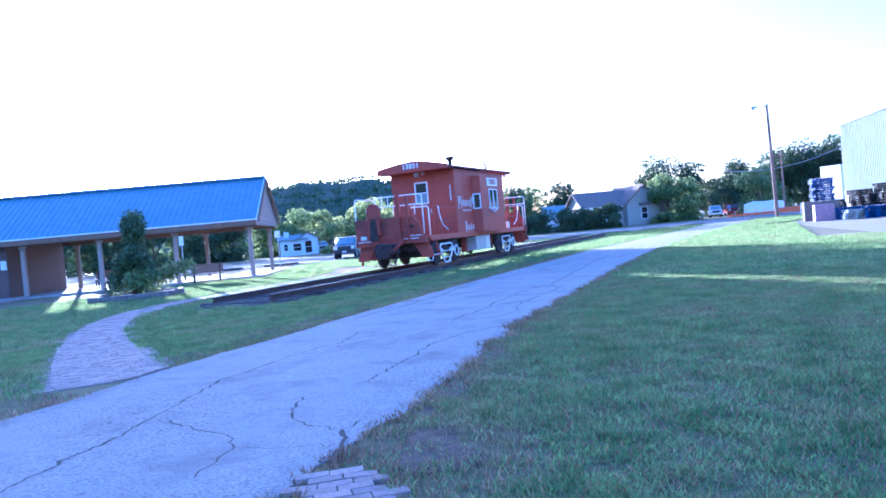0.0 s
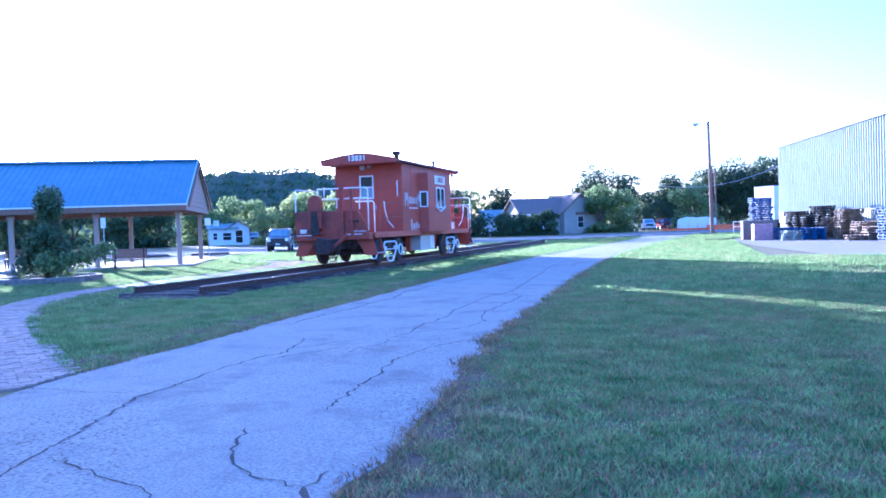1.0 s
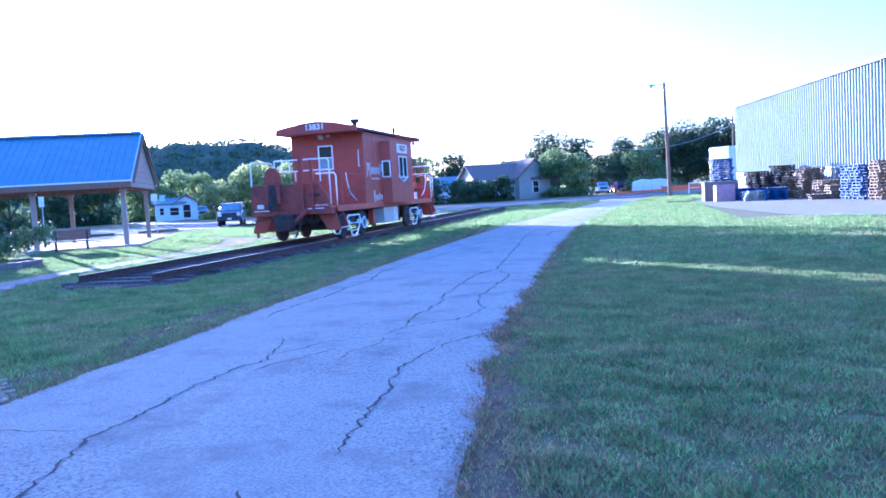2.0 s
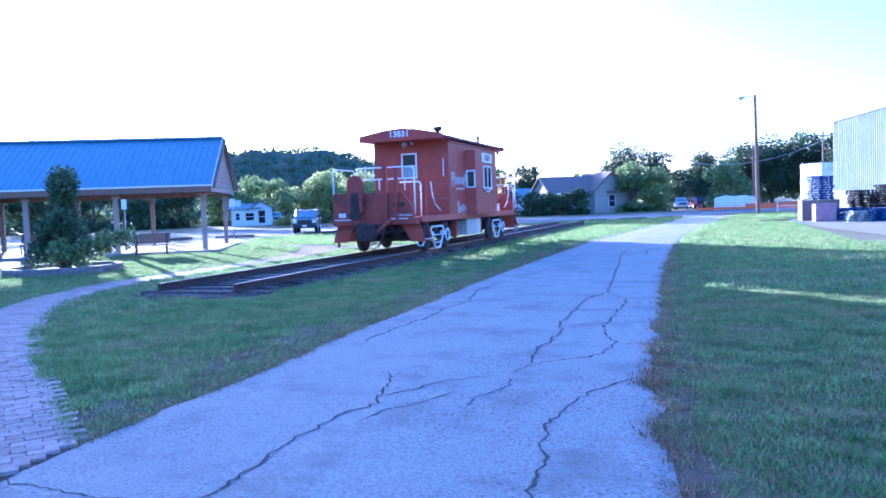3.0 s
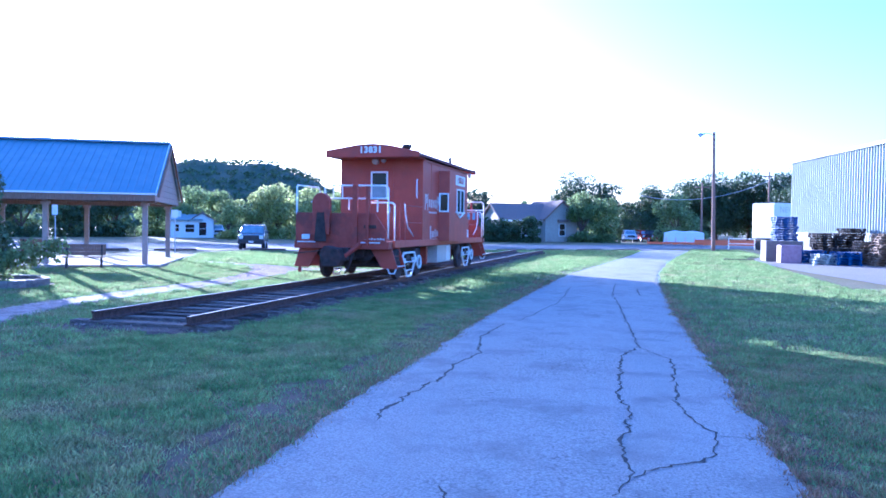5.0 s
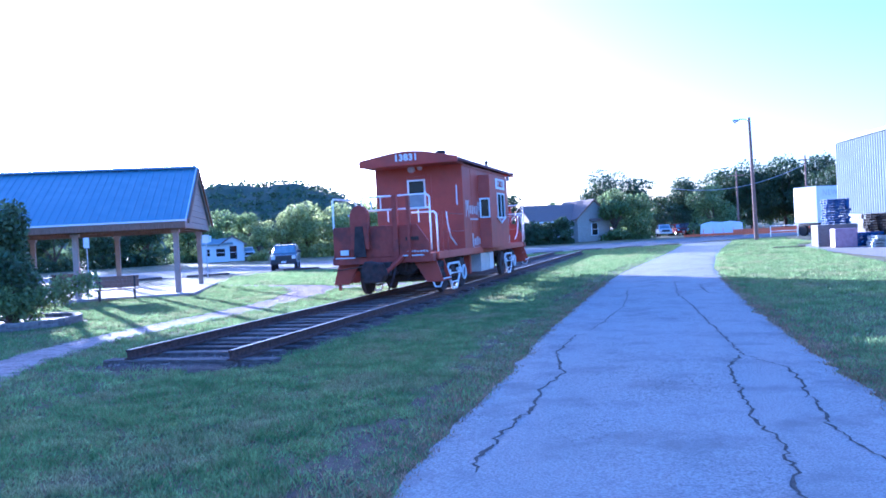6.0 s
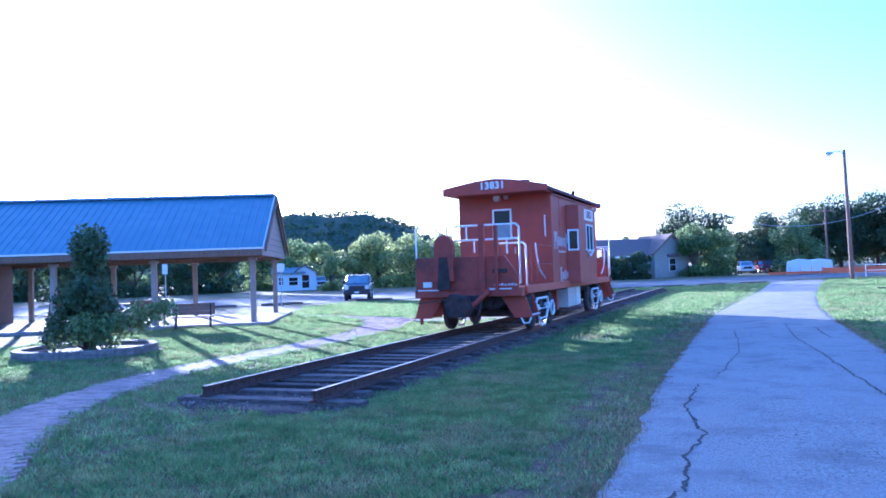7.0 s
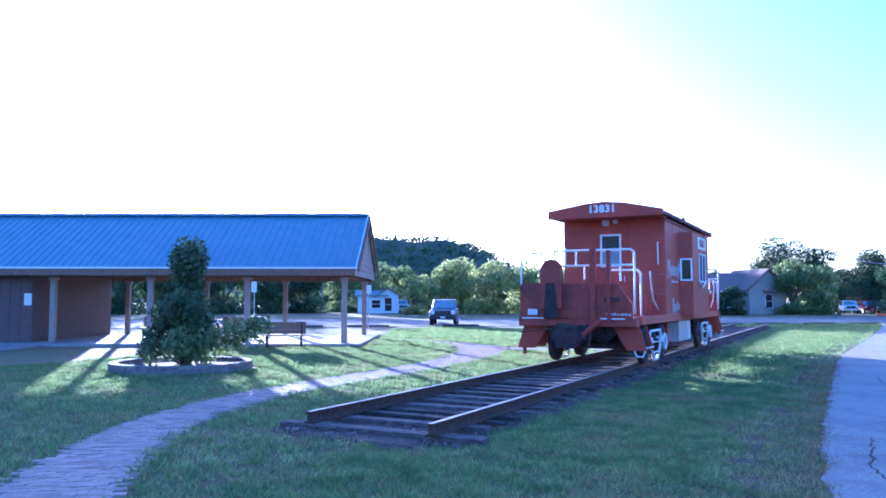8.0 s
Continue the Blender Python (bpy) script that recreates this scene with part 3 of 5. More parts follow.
def window(x0, x1, z0, z1, name, m, split=True, parent=None):
    """A framed sash window in the local xz plane, facing -y; m puts it in place."""
    w = 0.05
    fr = cs()
    for a in ((x0, x1, z0, z0 + w), (x0, x1, z1 - w, z1), (x0, x0 + w, z0 + w, z1 - w), (x1 - w, x1, z0 + w, z1 - w)):
        fr.box(a[0], a[1], -0.035, 0.01, a[2], a[3], m)
    if split:
        zm = (z0 + z1) / 2
        fr.box(x0 + w, x1 - w, -0.03, 0.01, zm - 0.02, zm + 0.02, m)
    win = cpart(name, fr, WHITE, "white window frame", parent)
    if split:
        cpart("pane", cs().box(x0 + w, x1 - w, -0.012, 0.0, zm + 0.02, z1 - w, m), GLASS, "dark window glass", win)
        cpart("pane", cs().box(x0 + w, x1 - w, -0.02, 0.0, z0 + w, zm - 0.02, m), BRIGHTGLASS, "window glass with pale brightness painted in", win)
    else:
        cpart("pane", cs().box(x0 + w, x1 - w, -0.012, 0.0, z0 + w, z1 - w, m), GLASS, "dark window glass", win)
    return win


window(-0.29, 0.29, 2.62, 3.52, "end_window", pose(-12.52, Y0, 0))
near = Vector((BX - X1, 0.1, 0)).normalized()
window(-0.17, 0.17, 2.27, 2.92, "bay_end_window", pose((X1 + BX) / 2, B0 + 0.05, 0, 0, 0, math.degrees(math.atan2(near.y, near.x))), False)
bay_win = window(-0.55, 0.55, 2.25, 3.12, "bay_window", pose(BX, 31.1, 0, 0, 0, 90), False)
cpart("mullion", cs().box(BX, BX + 0.035, 31.07, 31.13, 2.29, 3.08), WHITE, "", bay_win)
cpart("window_chevron", cs().tube([(BX + 0.03, 30.4, 2.3), (BX + 0.03, 31.0, 2.1), (BX + 0.03, 31.7, 2.3)], 0.03, 6), WHITE)
plate = cpart("number_plate", cs().box(BX, BX + 0.012, 30.42, 31.8, 3.25, 3.6), WHITE, "white plate with dark figures")
# weathered road name as bars
for a, b, z0, z1 in ((27.72, 27.8, 2.3, 2.82), (27.84, 27.98, 2.52, 2.8), (28.02, 28.1, 2.3, 2.82), (28.18, 28.36, 2.4, 2.66), (28.44, 28.62, 2.38, 2.66), (28.7, 28.88, 2.4, 2.64), (28.96, 29.14, 2.38, 2.66), (29.2, 29.28, 2.3, 2.8), (29.32, 29.46, 2.5, 2.78), (28.2, 29.2, 2.2, 2.26)):
    cpart("name_bar", cs().box(X1 + 0.009, X1 + 0.013, a, b, z0, z1), CHIPPED, "chipped white lettering as a bar")
for a, b, z0, z1 in ((28.35, 28.52, 1.36, 1.78), (28.6, 28.84, 1.4, 1.62), (28.92, 29.1, 1.4, 1.68), (29.18, 29.36, 1.44, 1.62), (28.4, 29.3, 1.31, 1.35)):
    cpart("emblem_bar", cs().box(X1 + 0.009, X1 + 0.013, a, b, z0, z1), CHIPPED)
# number on the end
txt = bpy.data.curves.new("number", "FONT")
txt.body, txt.size, txt.align_x, txt.extrude = "13831", 0.27, "CENTER", 0.004
txt.offset = 0.011
txt.space_character = 1.12
tob = new("number_text", txt)
dg = bpy.context.evaluated_depsgraph_get()
tme = bpy.data.meshes.new_from_object(tob.evaluated_get(dg))
bpy.data.objects.remove(tob)
tme.materials.clear()
tme.materials.append(WHITE)
num = new("number_lettering", tme)
num.parent = cab
num.matrix_basis = pose(-12.5 - CX, 26.57 - CY, 4.04 - RAIL_Z, 90, 0, 0)
tagged(num, "white painted number 13831")
pl_me = tme.copy()
pl_me.materials.clear()
pl_me.materials.append(REDDARK)
fig = new("figure_lettering", pl_me)
fig.parent = plate
fig.matrix_basis = pose(BX + 0.014 - CX, 31.11 - CY, 3.33 - RAIL_Z, 90, 0, 90) @ Matrix.Diagonal((1.35, 1.15, 1.0, 1.0))
tagged(fig, "dark red painted number 13831")

# end platforms with railings, steps and end plates
WR = 0.024


def railing_end(y, s):
    """All that stands on one platform; y is its outer edge, s the way inwards."""
    inn = y + s * 0.08
    cpart("end_plate", cs().prism([(X0 + 0.02, 1.26), (X1 - 0.05, 1.26), (X1 - 0.05, 1.6), (-11.45, 2.1), (-13.8, 2.12), (X0 + 0.02, 2.05)], "y", min(y, inn), max(y, inn)), REDDARK, "weathered red end plate, shade put into its colour", bevel=0.01)
    cpart("end_sill", cs().box(X0 - 0.02, X1 + 0.02, min(y, y + s * 0.3), max(y, y + s * 0.3), 1.1, 1.3), REDDARK, bevel=0.015)
    for xa in (X0 + 0.22, X1 - 0.65):
        cpart("sill_stripe", cs().box(xa - 0.15, xa + 0.42, y - s * 0.012 - 0.006, y - s * 0.012 + 0.006, 1.27, 1.3), WHITE, "white painted edge stripe")
    for k in range(7):
        cpart("stencil_bar", cs().box(-11.72 + 0.085 * k, -11.66 + 0.085 * k, y - s * 0.012 - 0.004, y - s * 0.012 + 0.004, 1.36, 1.40 + 0.01 * (k % 3)), CHIPPED)
    cpart("marker_flag", cs().box(-13.62, -13.38, y - s * 0.05 - 0.02, y - s * 0.05 + 0.02, 1.36, 1.5), WHITE, "white marker at the end sill", bevel=0.015)
    # main hand rail
    cpart("hand_rail", cs().tube([(-12.98, inn, 2.4), (-12.98, inn, 2.88), (-11.17, inn, 2.88), (-11.08, inn, 2.8), (-11.08, inn, 1.4)], WR), WHITE, "white tubular hand rail", smooth=True)
    cpart("hand_rail", cs().tube([(-13.4, inn, 2.42), (-12.9, inn, 2.52), (-11.1, inn, 2.52)], WR), WHITE, smooth=True)
    for x, za, zb in ((-12.72, 2.5, 2.95), (-12.45, 2.5, 2.88), (-13.3, 2.1, 2.45), (-11.4, 2.15, 2.5), (-12.25, 2.2, 2.52)):
        cpart("rail_post", cs().rod((x, inn, za), (x, inn, zb), 0.02), WHITE)
    cpart("corner_rail", cs().tube([(X0 + 0.02, inn, 1.4), (X0 + 0.02, inn, 2.84), (X0 + 0.02, inn + s * 0.08, 2.9), (X0 + 0.02, inn + s * 1.5, 2.9), (X0 + 0.02, inn + s * 1.62, 2.8), (X0 + 0.02, inn + s * 1.7, 2.3), (X0 + 0.02, inn + s * 1.7, 1.4)], WR), WHITE, "white corner grab rail", smooth=True)
    g = y + s * 0.55
    cpart("corner_rail", cs().tube([(-11.75, g, 2.42), (-11.12, g, 2.42), (-11.05, g, 2.34), (-11.05, g, 1.34)], WR), WHITE, smooth=True)
    # side gate of thin bars and a drooping chain
    for z in (2.38, 1.87):
        cpart("gate_bar", cs().rod((X1 - 0.02, y + s * 1.5, z), (X1 - 0.02, y + s * 3.35, z), 0.014, n=6), REDDARK)
    for k in (1.1, 1.6):
        cpart("gate_post", cs().rod((X1 - 0.02, y + s * k, 1.3), (X1 - 0.02, y + s * k, 2.42), 0.025, n=6), REDDARK)
    cpart("grab_iron", cs().tube([(X1 + 0.02, y + s * 1.45, 2.42), (X1 + 0.03, y + s * 1.5, 2.1), (X1 + 0.03, y + s * 1.75, 1.72), (X1 + 0.03, y + s * 2.3, 1.48)], 0.022), WHITE, "white curved grab iron", smooth=True)
    # brake stand and posts
    cpart("brake_housing", cs().prism([(-13.27, 1.5), (-12.75, 1.5), (-12.75, 2.42), (-12.79, 2.54), (-12.88, 2.64), (-13.01, 2.68), (-13.14, 2.64), (-13.23, 2.54), (-13.27, 2.42)], "y", inn - s * 0.14 - 0.09, inn - s * 0.14 + 0.09), REDDARK, "round-topped red brake housing", bevel=0.02)
    # Thin dark sheet on the housing's face paints the shade of a recess.
    cpart("brake_shade_sheet", cs().prism([(-13.19, 1.3), (-12.83, 1.3), (-12.9, 2.12), (-13.12, 2.12)], "y", min(inn - s * 0.235, inn - s * 0.25), max(inn - s * 0.235, inn - s * 0.25)), TRUCKBLACK, "flat dark sheet for the shade of the brake recess")
    for x in (-12.02, -11.65):
        cpart("post", cs().box(x - (0.07 if x < -12 else 0.045), x + (0.07 if x < -12 else 0.045), inn - 0.06 - s * 0.1, inn + 0.06 - s * 0.1, 1.2, 2.9 if x < -12 else 2.86), REDDARK, "tall weathered red stanchion, shade put into its colour", bevel=0.012)
    cpart("valve", cs().box(-11.75, -11.4, inn - s * 0.1 - 0.04, inn - s * 0.1 + 0.04, 1.68, 1.78), RUST, bevel=0.01)
    # coupler, draft gear, hoses
    cpart("draft_gear", cs().box(-12.75, -12.15, min(y - s * 0.2, y + s * 0.5), max(y - s * 0.2, y + s * 0.5), 0.78, 1.14), TRUCKBLACK, bevel=0.03)
    cpart("coupler", cs().prism([(-12.75, 0.62), (-12.3, 0.62), (-12.2, 0.8), (-12.3, 1.12), (-12.72, 1.2), (-12.85, 0.95)], "y", min(y - s * 0.2, y - s * 0.62), max(y - s * 0.2, y - s * 0.62)), TRUCKBLACK, "black knuckle coupler", bevel=0.05)
    cpart("uncoupling_lever", cs().tube([(-13.85, y - s * 0.05, 0.95), (-13.2, y - s * 0.08, 1.02), (-12.6, y - s * 0.25, 1.1)], 0.018, 6), RUST)
    cpart("brake_hose", cs().tube([(-12.1, y, 1.05), (-12.05, y - s * 0.2, 0.85), (-12.1, y - s * 0.3, 0.6), (-12.2, y - s * 0.32, 0.42)], 0.03, 6), TRUCKBLACK, smooth=True)
    cpart("draft_strut", cs().rod((-11.85, y - s * 0.03, 1.26), (-12.34, y - s * 0.22, 0.82), 0.075, 0.06, 8), REDDARK, "slanted red brace")
    # dark cross-bearers and brake gear hanging below the platform
    for da, db, za in ((0.42, 0.6, 0.78), (1.2, 1.4, 0.66)):
        cpart("cross_bearer", cs().prism([(-13.55, 1.12), (-11.4, 1.12), (-11.75, za), (-13.2, za)], "y", min(y + s * da, y + s * db), max(y + s * da, y + s * db)), TRUCKBLACK, "dark greasy cross-bearer", bevel=0.02)
    lo, hi = sorted((y + s * 0.55, y + s * 1.25))
    cpart("brake_cylinder", cs().rod((-11.98, lo, 0.86), (-11.98, hi, 0.86), 0.16, n=14), TRUCKBLACK, "rusty dark brake cylinder", bevel=0.015)
    cpart("brake_beam", cs().box(-13.1, -11.5, min(y + s * 0.85, y + s * 0.95), max(y + s * 0.85, y + s * 0.95), 0.55, 0.66), TRUCKBLACK, bevel=0.015)
    for hx in (-11.66, -13.02):
        cpart("brake_hanger", cs().box(hx, hx + 0.08, min(y + s * 0.85, y + s * 0.95), max(y + s * 0.85, y + s * 0.95), 0.66, 1.14), TRUCKBLACK)
    # corner steps with slanted side sheets
    for x, o in ((X0 + 0.02, 1), (X1 - 0.02, -1)):
        ya, yb = y + s * 0.35, y + s * 1.05
        for yq in (ya, yb):
            pts = [(x, 1.2), (x + o * 0.66, 1.2), (x + o * 0.26, 0.55), (x - o * 0.2, 0.55)]
            cpart("step_side", cs().prism(pts, "y", yq - 0.02, yq + 0.02), RED, "red slanted step sheet", bevel=0.006)
        for zz, dx in ((0.57, -0.17), (0.88, -0.02)):
            cpart("step_tread", cs().box(min(x + o * dx, x + o * (dx + 0.26)), max(x + o * dx, x + o * (dx + 0.26)), min(ya, yb), max(ya, yb), zz, zz + 0.035), REDDARK)
        if o < 0:
            cpart("step_foot", cs().tube([(x + 0.16, ya, 0.56), (x + 0.1, ya, 0.42), (x - 0.04, ya, 0.42), (x - 0.1, ya, 0.56)], 0.02, 6), WHITE, "bent white step foot")
        else:
            cpart("step_foot", cs().box(x - 0.06, x + 0.02, ya - 0.03, ya + 0.03, 0.4, 0.56), REDDARK, "short step foot")
        cpart("step_edge", cs().box(x - o * 0.19 - 0.03, x - o * 0.19 + 0.03, min(ya, yb) + 0.03, max(ya, yb) - 0.03, 0.61, 0.635), WHITE, "white step edge")


railing_end(FY, 1)
railing_end(RY, -1)

# wall fittings on the end
cpart("end_lamp", cs().rod((-12.62, 27.5, 3.83), (-12.62, 27.3, 3.83), 0.09, 0.1, 14), GREY, "round end lamp", bevel=0.012)
cpart("end_lamp", cs().rod((-12.36, 27.5, 3.86), (-12.36, 27.36, 3.86), 0.06, 0.07, 12), GREY)
cpart("door_frame", cs().box(-12.88, -12.82, Y0 - 0.02, Y0, 1.34, 3.62).box(-12.1, -12.04, Y0 - 0.02, Y0, 1.34, 3.62).box(-12.88, -12.04, Y0 - 0.02, Y0, 3.62, 3.68), RED)
cpart("door_handle", cs().rod((-12.14, Y0 - 0.05, 2.2), (-12.14, Y0 - 0.05, 2.38), 0.015, n=6), GREY)
cpart("grab_iron", cs().tube([(-11.24, Y0, 3.26), (-11.24, Y0 - 0.06, 3.24), (-11.24, Y0 - 0.06, 2.7), (-11.24, Y0, 2.68)], 0.02, 6), WHITE)
cpart("marker_lamp", cs().box(X1, X1 + 0.1, 33.9, 34.05, 3.72, 3.9), GREY)
cpart("smoke_jack", cs().rod((-13.3, 32.9, 4.05), (-13.3, 32.9, 4.78), 0.1, n=12).rod((-13.3, 32.9, 4.78), (-13.3, 32.9, 4.86), 0.1, 0.2, 12).rod((-13.3, 32.9, 4.86), (-13.3, 32.9, 4.96), 0.2, 0.19, 12), TRUCKBLACK, "dark stove chimney on the roof")
cpart("roof_vent", cs().rod((-11.55, 32.9, 4.1), (-11.55, 32.9, 4.36), 0.05, n=8).ball((-11.55, 32.9, 4.38), 0.07, 8, 6), TRUCKBLACK)
for z in (1.95, 2.25):
    cpart("stock", cs().box(-11.5, -11.2, 34.4, 34.75, z - 0.6, z - 0.15), WHITE if z < 2 else RED, "box on the rear platform", bevel=0.01)

# under the floor: equipment box, tanks, trucks
cpart("battery_box", cs().box(-11.75, -11.15, 29.7, 31.5, 0.52, 1.12), GREY, "pale grey battery box", bevel=0.015)
cpart("box_door", cs().box(-11.15, -11.13, 30.9, 31.45, 0.56, 1.08), WHITE)
cpart("air_tank", cs().rod((-12.9, 29.0, 0.85), (-12.9, 31.4, 0.85), 0.22, n=14), TRUCKBLACK, smooth=False)
for y in (28.9, 32.2):
    cpart("queen_post", cs().box(-11.5, -11.3, y - 0.1, y + 0.1, 0.5, 1.14), REDDARK, bevel=0.01)


def wheel(x, y, s, ringed):
    wv = cs()
    steps = [(0.0, 0.42), (0.03, 0.445), (0.1, 0.43), (0.13, 0.42)]
    n = 24
    for (a, ra), (b, rb) in zip(steps, steps[1:]):
        wv.rod((x + s * a, y, RAIL_Z + 0.425), (x + s * b, y, RAIL_Z + 0.425), ra, rb, n)
    wv.rod((x + s * 0.13, y, RAIL_Z + 0.425), (x + s * 0.17, y, RAIL_Z + 0.425), 0.12, 0.1, 12)
    ob = cpart("wheel", wv, TRUCKBLACK, "dark iron wheel")
    ring = cs()
    if s < 0 or not ringed:
        return
    circle = [(x + 0.19, y + 0.19 * math.cos(2 * math.pi * i / 16), RAIL_Z + 0.425 + 0.19 * math.sin(2 * math.pi * i / 16)) for i in range(17)]
    ring.tube(circle, 0.032, 6)
    cpart("wheel_rim", ring, WHITE, "white painted hub ring", ob)


def truck(yc):
    for y in (yc - 0.96, yc + 0.96):
        cpart("axle", cs().rod((-13.2, y, RAIL_Z + 0.425), (-11.35, y, RAIL_Z + 0.425), 0.08, n=10), TRUCKBLACK)
        wheel(RAIL_L - 0.06, y, -1, False)
        wheel(RAIL_R + 0.06, y, 1, y > yc)
    cpart("bolster", cs().box(-13.5, -11.05, yc - 0.2, yc + 0.2, 0.62, 0.9), TRUCKBLACK, bevel=0.03)
    for x in (RAIL_L - 0.22, RAIL_R + 0.22):
        outer = [(yc - 0.64, 0.84), (yc - 0.52, 0.97), (yc + 0.52, 0.97), (yc + 0.64, 0.84), (yc + 0.6, 0.7), (yc + 0.2, 0.27), (yc - 0.2, 0.27), (yc - 0.6, 0.7)]
        fr = cs()
        # arch of bars with open windows
        for p, q in zip(outer, outer[1:] + outer[:1]):
            fr.rod((x, p[0], p[1]), (x, q[0], q[1]), 0.034, n=6)
        fr.rod((x, yc - 0.6, 0.7), (x, yc + 0.6, 0.7), 0.03, n=6)
        fr.rod((x, yc - 0.34, 0.44), (x, yc + 0.34, 0.44), 0.03, n=6)
        cpart("equaliser", cs().box(x - 0.12, x - 0.05, yc - 0.96, yc + 0.96, 0.64, 0.72), TRUCKBLACK)
        sf = cpart("side_frame", fr, WHITE, "white painted truck side frame")
        for y in (yc - 0.56, yc + 0.56):
            cpart("journal_box", cs().box(x - 0.09, x + 0.06, y - 0.075, y + 0.075, 0.66, 0.82), WHITE, "", sf, bevel=0.03)
        for dy in (-0.1, 0.1):
            sp = cs()
            for k in range(5):
                sp.rod((x, yc + dy, 0.4 + 0.08 * k), (x, yc + dy, 0.44 + 0.08 * k), 0.065, n=8)
            cpart("spring", sp, TRUCKBLACK, "", sf)


truck(26.0)
truck(33.5)


# ---- depot: long blue roof over an enclosed end and an open shelter ----
PV = Matrix.Translation((-23.75, 31.0, 0)) @ pose(0, 0, 0, 0, 0, 27)
PO = PV.translation
depot = thing("depot_shelter", PO, "long timber depot with blue metal roof and open end", "shelter")
RIDGE_V, RIDGE_Z, EAVE_V, EAVE_Z, UL, UR = 3.45, 5.32, -0.75, 2.92, -27.0, 0.5


def ds():
    return Shape(PO)


def dpart(name, shape, mat, label="", parent=None, bevel=0.0):
    return part(name, shape, mat, parent or depot, label, bevel)


def roof_sheet(side):
    """Ribbed metal sheets on one slope; side 1 faces the lawn."""
    ve = EAVE_V if side > 0 else 2 * RIDGE_V - EAVE_V
    sh = ds()
    u = UL
    pitch, rib = 0.30, 0.035
    across = []
    while u < UR - 0.01:
        across += [(u, 0), (u + pitch - 0.07, 0), (u + pitch - 0.05, rib), (u + pitch - 0.02, rib)]
        u += pitch
    across.append((UR, 0))
    vs = []
    for uu, h in across:
        vs += [PV @ Vector((uu, ve, EAVE_Z + h)), PV @ Vector((uu, RIDGE_V, RIDGE_Z + h))]
    k = len(vs)
    vs += [p - Vector((0, 0, 0.04 + rib)) for p in vs]
    n2 = len(across)
    fs = []
    for i in range(n2 - 1):
        fs.append((2 * i, 2 * i + 2, 2 * i + 3, 2 * i + 1))
    fs += [(0, 1, k + 1, k), (2 * n2 - 2, k + 2 * n2 - 2, k + 2 * n2 - 1, 2 * n2 - 1)]
    fs.append((k, k + 1, k + 2 * n2 - 1, k + 2 * n2 - 2))
    sh.add(vs, fs)
    return dpart("roof_sheet", sh, ROOFBLUE, "blue ribbed metal roofing")


roof_sheet(1)
roof_sheet(-1)
dpart("ridge_cap", ds().prism([(RIDGE_V - 0.2, RIDGE_Z - 0.02), (RIDGE_V, RIDGE_Z + 0.09), (RIDGE_V + 0.2, RIDGE_Z - 0.02)], "x", UL, UR + 0.02, PV), ROOFBLUE)
dpart("eave_trim", ds().box(UL, UR, EAVE_V - 0.03, EAVE_V, EAVE_Z - 0.05, EAVE_Z + 0.02, PV), WHITE, "pale eave trim")
slope = (RIDGE_Z - EAVE_Z) / (RIDGE_V - EAVE_V)
for s in (1, -1):
    a, b = (EAVE_V, RIDGE_V) if s > 0 else (2 * RIDGE_V - EAVE_V, RIDGE_V)
    dpart("rake_trim", ds().prism([(a, EAVE_Z + 0.04), (b, RIDGE_Z + 0.05), (b, RIDGE_Z - 0.06), (a, EAVE_Z - 0.07)], "x", UR, UR + 0.04, PV), WHITE, "white rake trim")
# lapped gable boards of the open end
z = EAVE_Z - 0.28
while z < RIDGE_Z - 0.35:
    half = min((RIDGE_Z - 0.14 - z - 0.24) / slope, RIDGE_V - EAVE_V - 0.1)
    low = min((RIDGE_Z - 0.14 - z) / slope, RIDGE_V - EAVE_V - 0.1)
    board = [(RIDGE_V - low, z), (RIDGE_V + low, z), (RIDGE_V + half, z + 0.24), (RIDGE_V - half, z + 0.24)]
    dpart("gable_board", ds().prism(board, "x", UR - 0.12, UR - 0.08, PV), GREYPOST, "lapped timber gable board")
    z += 0.255
for vv in (0.0, 6.9):
    dpart("eave_beam", ds().box(-12.0, UR - 0.1, vv - 0.09, vv + 0.09, 2.58, 2.88, PV), TIMBER, "brown timber eave beam", bevel=0.01)
dpart("fascia_board", ds().box(UL, UR - 0.02, EAVE_V + 0.01, EAVE_V + 0.05, EAVE_Z - 0.3, EAVE_Z - 0.052, PV), TIMBER, "brown fascia board")
dpart("end_beam", ds().box(-0.1, 0.1, 0.0, 6.9, 2.6, 2.86, PV), TIMBER)
u = -11.4
while u < 0.7:
    for s in (1, -1):
        a = EAVE_V + 0.1 if s > 0 else 2 * RIDGE_V - EAVE_V - 0.1
        za = EAVE_Z + abs(a - EAVE_V if s > 0 else 2 * RIDGE_V - EAVE_V - a) * slope - 0.05
        dpart("rafter", ds().prism([(a, za - 0.15), (RIDGE_V, RIDGE_Z - 0.22), (RIDGE_V, RIDGE_Z - 0.06), (a, za)], "x", u - 0.04, u + 0.04, PV), TIMBER)
    u += 1.2
for uu in (0.0, -3.7, -7.4, -11.1):
    for vv in (0.0, 6.9):
        post = dpart("post", ds().box(uu - 0.1, uu + 0.1, vv - 0.1, vv + 0.1, 0.1, 2.6, PV), GREYPOST, "square weathered timber post", bevel=0.012)
        dpart("bracket", ds().box(uu - 0.16, uu + 0.16, vv - 0.11, vv + 0.11, 2.46, 2.58, PV), GREYPOST, "", post, bevel=0.01)
